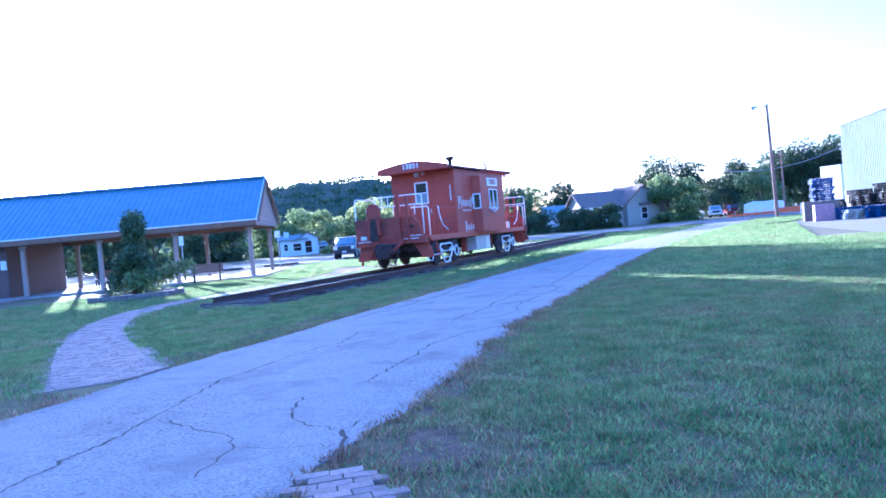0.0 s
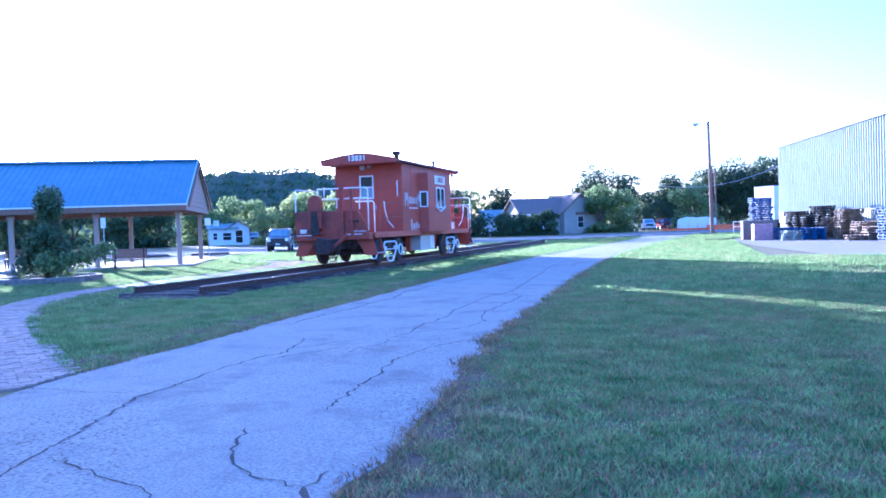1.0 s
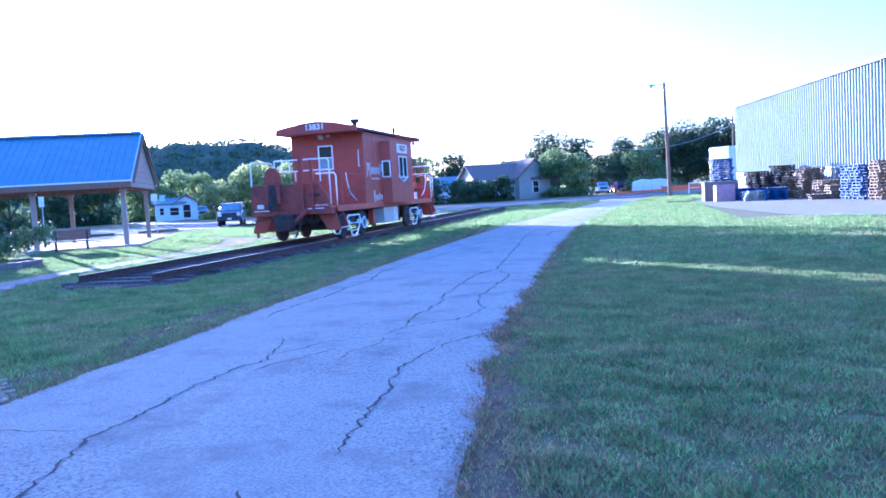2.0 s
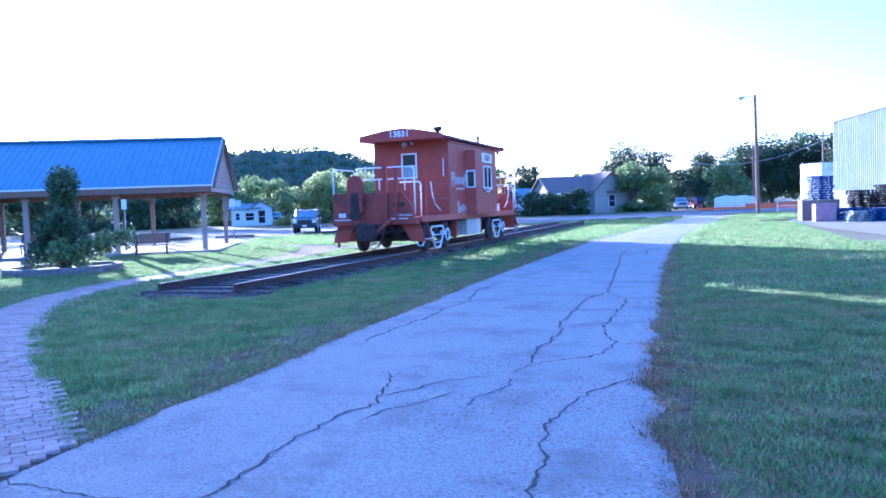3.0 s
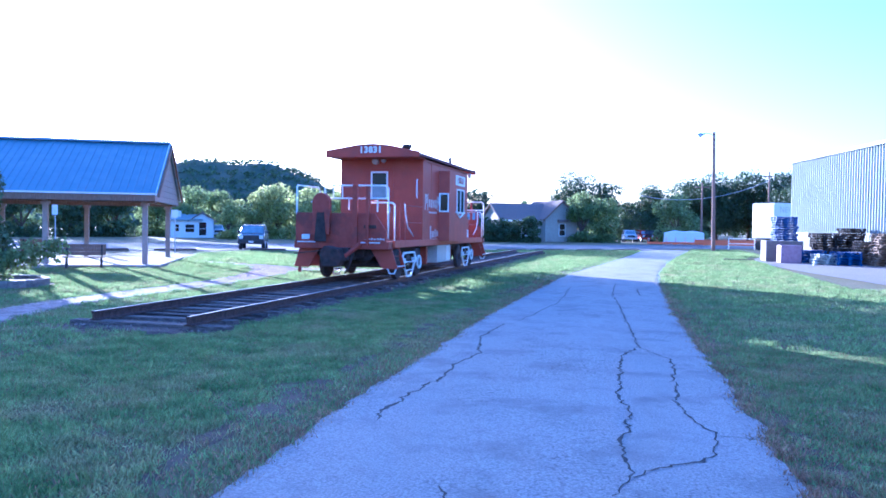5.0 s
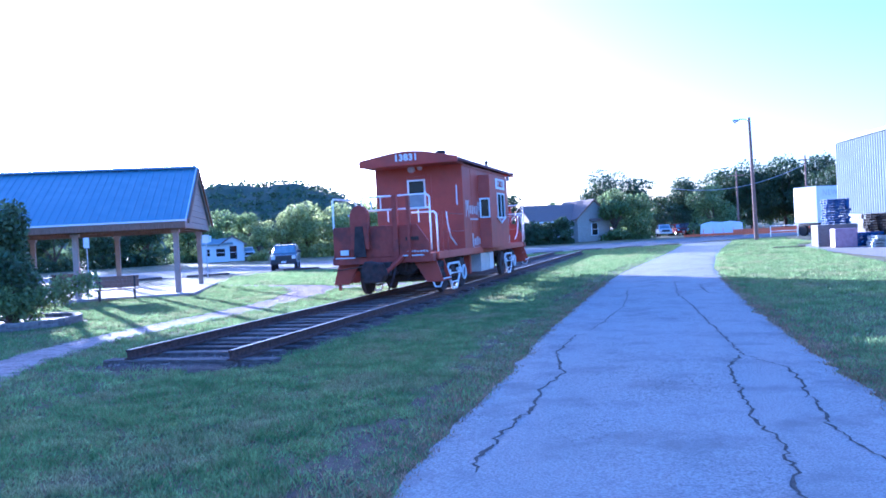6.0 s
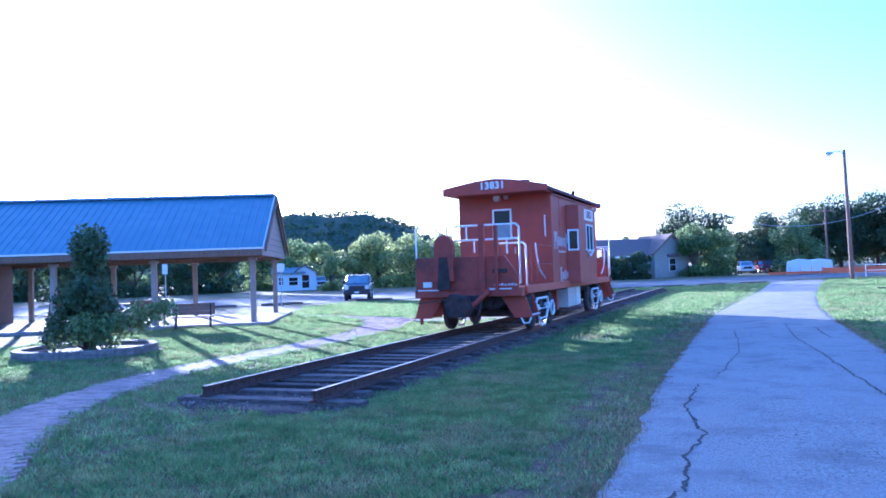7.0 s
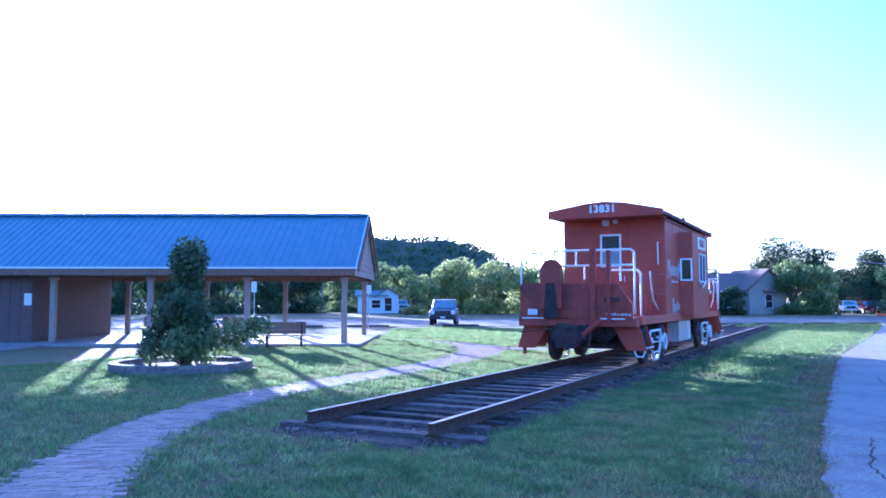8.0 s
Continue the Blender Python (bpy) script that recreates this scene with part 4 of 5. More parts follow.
# enclosed part, walls with thickness
WL, WR_ = -26.4, -11.9
for name, a in (("wall", (WL, WR_, 0.0, 0.15)), ("wall", (WL, WR_, 6.75, 6.9)), ("wall", (WL, WL + 0.15, 0.15, 6.75)), ("wall", (WR_ - 0.15, WR_, 0.15, 6.75))):
    dpart(name, ds().box(a[0], a[1], a[2], a[3], 0.1, 2.8, PV), SIDING, "brown vertical board siding")
u = WL
while u < WR_:
    dpart("batten", ds().box(u, u + 0.05, -0.02, 0.0, 0.12, 2.75, PV), SIDING)
    u += 0.4
for uu in (-14.6, -20.0):
    d = dpart("door", ds().box(uu, uu + 0.95, -0.035, -0.02, 0.14, 2.2, PV), TIMBER, "brown plank door")
    dpart("door_handle", ds().box(uu + 0.8, uu + 0.85, -0.09, -0.035, 1.0, 1.18, PV), GREY, "", d)
dpart("notice", ds().box(-12.2, -11.92, -0.05, -0.02, 1.5, 1.95, PV), WHITE, "small white notice")
dpart("slab", ds().box(-27.5, 0.7, -0.9, 7.7, -0.05, 0.1, PV), CONCRETE, "pale concrete floor slab", bevel=0.02)
dpart("slab", ds().box(-27.5, -11.0, -3.4, -0.9, -0.05, 0.06, PV), CONCRETE, "concrete apron", bevel=0.02)
dpart("weather_vane", ds().rod(PV @ Vector((UR - 0.1, RIDGE_V, RIDGE_Z)), PV @ Vector((UR - 0.1, RIDGE_V, RIDGE_Z + 0.35)), 0.015, n=6), GREY)


# ---- benches under the shelter ----
def bench(m, label):
    b = thing("bench", m.translation, label, "bench", "benches by the shelter")
    o = m.translation
    for i in range(4):
        part("seat_slat", Shape(o).box(-0.75, 0.75, -0.22 + 0.12 * i, -0.12 + 0.12 * i, 0.42, 0.455, m), TIMBER, b)
    for i in range(3):
        part("back_slat", Shape(o).box(-0.75, 0.75, 0.27 + 0.03 * i, 0.3 + 0.03 * i, 0.5 + 0.14 * i, 0.635 + 0.14 * i, m), TIMBER, b)
    for x in (-0.6, 0.6):
        part("leg", Shape(o).box(x - 0.03, x + 0.03, -0.2, -0.14, 0, 0.42, m).box(x - 0.03, x + 0.03, 0.16, 0.22, 0, 0.42, m).box(x - 0.03, x + 0.03, 0.25, 0.29, 0.42, 0.9, m).box(x - 0.03, x + 0.03, -0.2, 0.25, 0.38, 0.42, m), BLACKTRIM, b, "black iron leg")


bench(pose(-24.74, 28.69, 0.0, 0, 0, 27 + 8), "timber slat bench on iron legs beside the shelter")
bench(PV @ pose(-4.6, 2.4, 0.1, 0, 0, 10), "timber slat bench standing on the shelter's slab")
bench(PV @ pose(-8.0, 2.6, 0.1, 0, 0, 0), "timber slat bench standing on the shelter's slab")

# picnic table under the roof
pt = thing("picnic_table", PV @ Vector((-6.2, 4.4, 0.1)), "timber picnic table with two fixed seats", "table")
pm = PV @ pose(-6.2, 4.4, 0.1)
po = pm.translation
for i in range(5):
    part("top_board", Shape(po).box(-0.95, 0.95, -0.37 + 0.15 * i, -0.24 + 0.15 * i, 0.72, 0.76, pm), TIMBER, pt)
for s in (-1, 1):
    part("seat_board", Shape(po).box(-0.95, 0.95, s * 0.75 - 0.13, s * 0.75 + 0.13, 0.43, 0.47, pm), TIMBER, pt)
for x in (-0.7, 0.7):
    part("frame", Shape(po).rod(pm @ Vector((x, -0.65, 0)), pm @ Vector((x, -0.25, 0.72)), 0.045, n=6).rod(pm @ Vector((x, 0.65, 0)), pm @ Vector((x, 0.25, 0.72)), 0.045, n=6).rod(pm @ Vector((x, -0.8, 0.41)), pm @ Vector((x, 0.8, 0.41)), 0.04, n=6), TIMBER, pt)


# ---- leaves ----
def leaves(sh, centres, radii, count, size, seed, squash=0.8, shell=0.55):
    """Small leaf clumps scattered through a set of balls, denser towards their skins."""
    r = np.random.default_rng(seed)
    total = sum(q ** 2 for q in radii)
    for c, rad in zip(centres, radii):
        k = int(count * rad ** 2 / total)
        way = r.normal(size=(k, 3))
        way /= np.linalg.norm(way, axis=1)[:, None]
        bumpy = 1 + 0.16 * np.sin(5 * way[:, 0] + c[0]) * np.sin(4 * way[:, 1] + c[1]) * np.sin(5 * way[:, 2] + seed)
        dist = rad * bumpy * (shell + (1.06 - shell) * r.random(k) ** 0.6)
        pos = way * dist[:, None] * np.array([1, 1, squash]) + np.array(c)
        pos[:, 2] = np.maximum(pos[:, 2], sh.o.z + 0.05)
        a = r.normal(size=(k, 3))
        a /= np.linalg.norm(a, axis=1)[:, None]
        b = np.cross(a, r.normal(size=(k, 3)))
        b /= np.linalg.norm(b, axis=1)[:, None]
        q = (size * (0.5 + r.random(k)))[:, None]
        quad = np.stack([pos - a * q, pos + b * q * 0.65 - a * 0.1 * q, pos + a * q, pos - b * q * 0.65 + a * 0.2 * q], 1).reshape(-1, 3)
        n0 = len(sh.v)
        sh.v += quad.tolist()
        sh.f += (np.arange(4 * k).reshape(-1, 4) + n0).tolist()
    return sh


def tree(name, base, height, spread, mat, label, count=2600, leaf=0.28, seed=1, clear=0.18, group="", trunk_r=None):
    """A tapered trunk with limbs and a crown of leaf clumps with gaps."""
    r = random.Random(seed)
    base = Vector(base)
    t = thing(name, base, label, "bush" if "bush" in name else "tree", group)
    tr = Shape(base)
    tr_r = trunk_r or height * 0.022 + 0.05
    fork = base + Vector((r.uniform(-0.2, 0.2), r.uniform(-0.2, 0.2), height * max(clear, 0.12) * 1.5))
    tr.rod(base - Vector((0, 0, 0.1)), fork, tr_r * 1.25, tr_r * 0.85, 8)
    part("trunk", tr, BARK, t)
    centres, radii = [], []
    if height > 8:
        for f, w in ((0.42, 0.5), (0.62, 0.52), (0.78, 0.4)):
            centres.append((base.x, base.y, height * f))
            radii.append(spread * w)
    k = 12 if height > 8 else 9
    for i in range(k):
        a = 2 * math.pi * i / k + r.uniform(-0.4, 0.4)
        out = spread * r.uniform(0.25, 0.72) if i else 0.0
        top = height * (r.uniform(0.45, 0.9) if i else 0.88) - out * 0.25
        tip = base + Vector((out * math.cos(a), out * math.sin(a), max(top, height * clear + 0.2)))
        part("limb", Shape(base).rod(fork, tip, tr_r * 0.55, tr_r * 0.15, 6), BARK, t)
        rad = spread * r.uniform(0.3, 0.46)
        rad = min(rad, (height - (tip.z - base.z)) + spread * 0.12) if i else spread * 0.38
        rad = max(rad, spread * 0.2)
        centres.append(tuple(tip))
        radii.append(rad)
        if height > 8:
            centres.append(tuple(fork.lerp(tip, 0.62)))
            radii.append(rad * 0.9)
        # a lower skirt of foliage
        low = base + Vector((out * 1.05 * math.cos(a + 0.5), out * 1.05 * math.sin(a + 0.5), height * (clear + r.uniform(0.06, 0.24))))
        centres.append(tuple(low))
        radii.append(spread * r.uniform(0.24, 0.36))
    part("crown", leaves(Shape(base), centres, radii, count, leaf, seed, 0.75), mat, t)
    return t


# ---- planter with a dark bush ----
planter = thing("planter_ring", (-21.5, 20.75, 0), "low round planter ring of stacked stones", "planter")
pr = random.Random(3)
stone = Shape().box(-0.17, 0.17, -0.11, 0.11, 0, 0.1).mesh("stone", STONE, 0.015)
for row in range(2):
    for i in range(31):
        a = 2 * math.pi * (i + 0.5 * row) / 31
        ob = new("stone", stone)
        ob.parent = planter
        ob.matrix_basis = pose(1.58 * math.cos(a), 1.58 * math.sin(a), 0.1 * row, pr.uniform(-2, 2), pr.uniform(-2, 2), math.degrees(a) + 90 + pr.uniform(-4, 4))
part("soil", Shape((-21.5, 20.75, 0)).rod((-21.5, 20.75, -0.05), (-21.5, 20.75, 0.12), 1.52, n=28), DIRT, planter)
bush = thing("bush", (-21.5, 20.75, 0.1), "tall dark evergreen bush growing in the stone planter", "bush")
bs = Shape((-21.5, 20.75, 0.1))
cen, rad = [], []
for i in range(22):
    a, rr = pr.uniform(0, 6.28), pr.uniform(0, 0.85)
    z = pr.uniform(0.35, 2.9)
    rr *= 1.25 - 0.32 * z
    cen.append((-21.55 + rr * math.cos(a), 20.9 + rr * math.sin(a), z))
    rad.append(pr.uniform(0.28, 0.5))
    part("stem", Shape((-21.5, 20.75, 0.1)).rod((-21.55 + 0.1 * math.cos(a), 20.9 + 0.1 * math.sin(a), 0.1), cen[-1], 0.025, 0.01, 5), BARK, bush)
part("foliage", leaves(bs, cen, rad, 9500, 0.055, 5, 1.0, 0.2), LEAFDARK, bush)
low = thing("shrub", (-20.7, 20.5, 0.1), "loose leafy shrub at the planter's edge", "shrub")
part("foliage", leaves(Shape((-20.7, 20.5, 0.1)), [(-20.6, 20.4, 0.5), (-20.3, 20.9, 0.75), (-20.9, 20.1, 0.7), (-20.2, 21.3, 0.9), (-19.9, 21.7, 1.0)], [0.45, 0.4, 0.42, 0.4, 0.35], 2200, 0.05, 6, 1.0, 0.1), LEAF, low)
part("stem", Shape((-20.7, 20.5, 0.1)).rod((-20.7, 20.5, 0.1), (-20.4, 20.8, 0.8), 0.02, 0.008, 5).rod((-20.7, 20.5, 0.1), (-20.0, 21.5, 1.0), 0.02, 0.006, 5).rod((-20.7, 20.5, 0.1), (-20.9, 20.1, 0.8), 0.02, 0.008, 5), BARK, low)


# ---- vehicles ----
def suv(m, paint, label, front_dark=True):
    """A boxy four-wheel-drive car facing -y."""
    o = m.translation
    c = thing("car", o, label, "car", "parked cars")
    W = 0.9

    def put(name, sh, mat, lab="", parent=None, bevel=0.0, smooth=False):
        return part(name, sh, mat, parent or c, lab, bevel, smooth)

    body = put("body", Shape(o).prism([(-2.15, 0.45), (2.2, 0.45), (2.25, 0.7), (2.2, 1.1), (-0.95, 1.12), (-2.05, 1.02), (-2.2, 0.95), (-2.22, 0.6)], "x", -W, W, m), paint, "", None, 0.05)
    cabin = [(-1.05, 1.08), (-0.55, 1.72), (1.95, 1.74), (2.15, 1.1)]
    vs = []
    for x, q in ((-1, 1.0), (1, 1.0)):
        for y, z in cabin:
            vs.append(m @ Vector((x * (W - 0.04 - (0.13 if z > 1.5 else 0)), y, z)))
    put("cabin", Shape(o).add(vs, [(3, 2, 1, 0), (4, 5, 6, 7), (0, 1, 5, 4), (1, 2, 6, 5), (2, 3, 7, 6), (3, 0, 4, 7)]), paint, "", None, 0.04)
    put("windscreen", Shape(o).add([m @ Vector(p) for p in ((-0.74, -0.99, 1.17), (0.74, -0.99, 1.17), (0.66, -0.625, 1.64), (-0.66, -0.625, 1.64))], [(0, 1, 2, 3)]), BRIGHTGLASS, "windscreen with pale sky brightness painted in")
    for s in (-1, 1):
        for ya, yb in ((-0.62, 0.3), (0.4, 1.2), (1.28, 1.9)):
            off = 0.25 if ya < -0.5 else 0.03
            put("side_window", Shape(o).add([m @ Vector(p) for p in ((s * 0.872, ya, 1.16), (s * 0.872, yb, 1.16), (s * 0.765, yb - 0.03, 1.64), (s * 0.765, ya + off, 1.64))], [(0, 1, 2, 3)]), CARGLASS)
        put("mirror", Shape(o).box(s * 0.9 - 0.02 + (0 if s > 0 else -0.16), s * 0.9 + 0.02 + (0.16 if s > 0 else 0), -0.72, -0.6, 1.14, 1.32, m), BLACKTRIM, "", None, 0.02)
        # White paint instead of glass: the headlights' brightness is put into the colour.
        put("headlight", Shape(o).box(s * 0.68 - 0.13, s * 0.68 + 0.13, -2.25, -2.18, 0.76, 1.0, m), WHITE, "headlight in white paint for its bright gleam", None, 0.02)
        for y in (-1.35, 1.35):
            tyre = put("wheel", Shape(o).rod(m @ Vector((s * 0.66, y, 0.36)), m @ Vector((s * 0.9, y, 0.36)), 0.36, n=20), RUBBER, "", None, 0.03)
            put("rim", Shape(o).rod(m @ Vector((s * 0.88, y, 0.36)), m @ Vector((s * 0.915, y, 0.36)), 0.22, 0.2, 14), GREY, "", tyre)
    put("grille", Shape(o).box(-0.84, 0.84, -2.232, -2.19, 0.66, 1.0, m), BLACKTRIM, "dark grille", None, 0.01)
    put("bumper", Shape(o).box(-0.9, 0.9, -2.36, -2.15, 0.42, 0.68, m), BLACKTRIM if front_dark else paint, "dark front bumper", None, 0.05)
    put("number_plate", Shape(o).box(-0.16, 0.16, -2.38, -2.362, 0.5, 0.62, m), WHITE, "white plate")
    put("roof_rack", Shape(o).rod(m @ Vector((-0.6, -0.3, 1.78)), m @ Vector((-0.6, 1.7, 1.79)), 0.025, n=6).rod(m @ Vector((0.6, -0.3, 1.78)), m @ Vector((0.6, 1.7, 1.79)), 0.025, n=6), BLACKTRIM)
    return c


DARKCAR = material("dark_car_paint", (0.05, 0.055, 0.06), (0.07, 0.075, 0.08), 2, 0.25, metal=0.4)
WHITECAR = material("white_car_paint", (0.7, 0.71, 0.72), (0.75, 0.76, 0.77), 2, 0.25)
REDCAR = material("red_car_paint", (0.4, 0.03, 0.03), (0.45, 0.04, 0.035), 2, 0.25)
suv(pose(-31.5, 54.3, 0.02, 0, 0, 24), SILVER, "silver boxy off-road car parked facing the lawn")
suv(pose(-61.4, 99.0, 0.0, 0, 0, 40), WHITECAR, "small white car beside a far white house", False)
suv(pose(-6.6, 123, 0.0, 0, 0, 8), WHITECAR, "white car parked across the street", False)
suv(pose(-2.2, 125, 0.0, 0, 0, 65), DARKCAR, "dark car parked across the street")
suv(pose(-4.4, 126, 0.0, 0, 0, 14), REDCAR, "red car parked across the street", False)

# timber wheel stops along the lot's edge
for i, (x, y, l) in enumerate(((-33.5, 47.7, 2.6), (-14.3, 63.6, 2.5), (-11.6, 65.8, 2.5), (-8.6, 68.2, 2.4), (-5.7, 70.4, 2.4), (-29.0, 51.7, 2.4), (-36.6, 45.2, 2.4))):
    m = pose(x, y, 0.02, 0, 0, 38.7)
    tagged(part("wheel_stop", Shape((x, y, 0.02)).prism([(-0.11, 0), (0.11, 0), (0.09, 0.14), (-0.09, 0.14)], "x", -l / 2, l / 2, m), TIE, bevel=0.015), "dark timber wheel stop at the lot's edge", "wheel stop", "wheel stops along the lot")

# ---- poles and wires ----
LX, LY = 1.33, 72.6
lo = (LX, LY, 0)
lamp = thing("street_lamp", lo, "tall wooden pole with a curved arm and street lamp", "lamp")
part("pole", Shape(lo).rod((LX, LY, -0.2), (LX - 0.16, LY, 10.05), 0.17, 0.11, 12), POLEWOOD, lamp, "brown wooden pole")
part("arm", Shape(lo).tube([(LX - 0.14, LY, 9.72), (LX - 0.45, LY - 0.07, 9.92), (LX - 0.8, LY - 0.15, 9.96), (LX - 1.08, LY - 0.2, 9.9)], 0.035, 8), GREY, lamp, "galvanised lamp arm")
hd = part("head", Shape(lo).ball((LX - 1.2, LY - 0.23, 9.86), 0.2, 12, 8, (1.5, 0.8, 0.55)), GREY, lamp, "cobra-head lamp housing")
part("bowl", Shape(lo).ball((LX - 1.24, LY - 0.23, 9.76), 0.15, 10, 6, (1.2, 0.8, 0.8)), LENS, hd, "glass lamp bowl")
for x, y, hh in ((12.0, 118, 10.0), (2.9, 112, 8.2), (14, 96, 10.2)):
    up = thing("utility_pole", (x, y, 0), "far wooden utility pole with a cross-arm", "pole", "utility poles")
    part("pole", Shape((x, y, 0)).rod((x, y, -0.2), (x, y, hh), 0.15, 0.1, 8), POLEWOOD, up)
    part("cross_arm", Shape((x, y, 0)).box(x - 0.9, x + 0.9, y - 0.06, y + 0.06, hh - 0.7, hh - 0.55), POLEWOOD, up)


def wire(a, b, sag, r=0.02):
    a, b = Vector(a), Vector(b)
    pts = [a + (b - a) * (i / 12) - Vector((0, 0, sag * 4 * (i / 12) * (1 - i / 12))) for i in range(13)]
    tagged(part("overhead_wire", Shape(a).tube(pts, r, 4), GREY), "thin sagging overhead wire", "wire", "overhead wires")


wire((-6, 112, 6.65), (12.0, 118, 8.8), 1.57, 0.032)
# signposts near the street
for x, y, hh, wz in ((-32.0, 45.4, 2.6, 0.5), (-46.5, 52.0, 3.2, 0.9)):
    sp = thing("road_sign", (x, y, 0), "small pale road sign on a thin steel post", "sign")
    part("post", Shape((x, y, 0)).rod((x, y, -0.1), (x, y, hh), 0.035, n=8), GREY, sp)
    part("panel", Shape((x, y, 0)).box(-0.2, 0.2, -0.02, 0.0, hh - wz, hh, pose(x, y - 0.04, 0, 0, 0, 25)), WHITE, sp, bevel=0.006)

# ---- warehouse ----
WM = Matrix.Translation((6.15, 65.6, 0)) @ pose(0, 0, 0, 0, 0, -79)
wo = WM.translation
wh = thing("warehouse", wo, "large white steel-clad warehouse with vertical ribs", "warehouse")
prof, x = [], 0.0
while x < 46:
    prof += [(x, 0.0), (x + 0.19, 0.0), (x + 0.23, -0.09), (x + 0.29, -0.09), (x + 0.33, 0.0)]
    x += 0.33
vs = []
for a, b in prof:
    vs += [WM @ Vector((a, b, 1.75)), WM @ Vector((a, b, 6.86))]
part("cladding", Shape(wo).add(vs, [(2 * i, 2 * i + 2, 2 * i + 3, 2 * i + 1) for i in range(len(prof) - 1)]), SHEET, wh, "white ribbed steel cladding")
part("wall", Shape(wo).box(0, 46, 0.03, 0.3, -0.05, 6.86, WM).box(0, 0.3, 0.3, 30, -0.05, 6.86, WM).box(45.7, 46, 0.3, 30, -0.05, 6.86, WM).box(0.3, 45.7, 29.7, 30, -0.05, 6.86, WM), BLOCK, wh)
part("roof", Shape(wo).box(-0.15, 46.15, -0.15, 30.1, 6.87, 6.98, WM), SHEET, wh)
part("eave_gutter", Shape(wo).box(-0.2, 46.2, -0.24, -0.1, 6.78, 6.93, WM), SHEET, wh, "white eave gutter")
x = 0.1
while x < 40:
    part("skirt_slat", Shape(wo).box(x, x + 0.16, -0.06, -0.02, 0.95, 1.72, WM), SHEET, wh)
    x += 0.32
part("skirt_rail", Shape(wo).box(0, 46, -0.09, -0.06, 1.64, 1.74, WM), SHEET, wh)


# ---- pallets ----
def pallet(mat, label):
    p = thing("pallet", (0, 0, 0), label, "pallet", "stacked pallets")
    for i in range(6):
        part("deck_board", Shape().box(-0.6 + 0.22 * i, -0.5 + 0.22 * i, -0.5, 0.5, 0.115, 0.14), mat, p)
    for y in (-0.46, 0.0, 0.46):
        if y == 0.0:
            part("stringer", Shape().box(-0.6, 0.6, -0.04, 0.04, 0.021, 0.114), mat, p)
            continue
        part("stringer", Shape().box(-0.6, 0.6, y - 0.03, y + 0.03, 0.095, 0.114).box(-0.6, -0.44, y - 0.04, y + 0.04, 0.021, 0.094).box(-0.09, 0.09, y - 0.04, y + 0.04, 0.021, 0.094).box(0.44, 0.6, y - 0.04, y + 0.04, 0.021, 0.094), mat, p)
    for i in (0, 1, 2):
        part("base_board", Shape().box(-0.6 + 0.55 * i, -0.5 + 0.55 * i, -0.5, 0.5, 0.0, 0.02), mat, p)
    return p


masters = {k: pallet(m, l) for k, m, l in (("wood", PALLETWOOD, "weathered wooden pallet in a stack"), ("blue", PALLETBLUE, "blue painted pallet in a stack"), ("black", PALLETBLACK, "black plastic pallet in a stack"), ("white", PALLETWHITE, "pale plastic pallet in a stack"))}
used = set()
rp = random.Random(11)


def stack(kind, x, y, k, z=0.025, turn=11, lean=0.0):
    for i in range(k):
        m = pose(x + rp.uniform(-0.05, 0.05) + lean * i, y + rp.uniform(-0.05, 0.05), z + 0.142 * i, 0, 0, turn + rp.uniform(-11, 11))
        if kind in used:
            copy_thing(masters[kind], m)
        else:
            masters[kind].matrix_basis = m
            used.add(kind)


STACKS = (("blue", 3.75, 53.3, 10, 1.245), ("blue", 4.9, 51.6, 5, 0.03), ("blue", 6.15, 48.9, 5, 0.03), ("white", 5.1, 49.0, 4, 0.03), ("black", 6.1, 53.7, 12, 0.03), ("black", 7.15, 53.4, 14, 0.03), ("black", 6.5, 51.5, 6, 0.03),
          ("wood", 7.45, 50.6, 9, 0.03), ("wood", 7.9, 48.9, 12, 0.03), ("wood", 8.5, 47.0, 7, 0.03), ("wood", 7.9, 45.8, 2, 0.03), ("wood", 8.8, 45.6, 5, 0.03), ("blue", 9.2, 43.7, 12, 0.03), ("blue", 9.4, 42.2, 12, 0.03), ("wood", 9.7, 40.6, 13, 0.03))
for kind, x, y, k, z in STACKS:
    stack(kind, x, y, k, z, 11, rp.uniform(-0.022, 0.022))

# wrapped loads and blocks by the yard's corner
blk = pose(3.6, 53.2, 0.02, 0, 0, 0)
tagged(part("concrete_block", Shape(blk.translation).box(-1.0, 1.0, -1.1, 1.1, 0, 1.22, blk), BLOCK, bevel=0.03), "large grey concrete block beside the yard", "block")
# box trailer beyond the corner
tm = pose(7.6, 83.0, 0.0, 0, 0, 40)
trl = thing("box_trailer", tm.translation, "white box trailer parked beyond the warehouse corner", "trailer")
to = tm.translation
part("box", Shape(to).box(-1.45, 1.45, -1.25, 1.3, 1.15, 4.45, tm), WRAP, trl, "white box body", bevel=0.05)
part("chassis", Shape(to).box(-1.1, 1.1, -1.1, 1.2, 0.85, 1.15, tm), BLACKTRIM, trl)
for sx in (-1.15, 1.15):
    for yq in (-0.6, 0.6):
        part("wheel", Shape(to).rod(tm @ Vector((sx - 0.15, yq, 0.5)), tm @ Vector((sx + 0.15, yq, 0.5)), 0.5, n=18), RUBBER, trl, bevel=0.03)
tx = bpy.data.curves.new("word", "FONT")
tx.body, tx.size, tx.align_x, tx.extrude, tx.space_character = "NEW", 0.75, "CENTER", 0.003, 1.2
wob = new("word_text", tx)
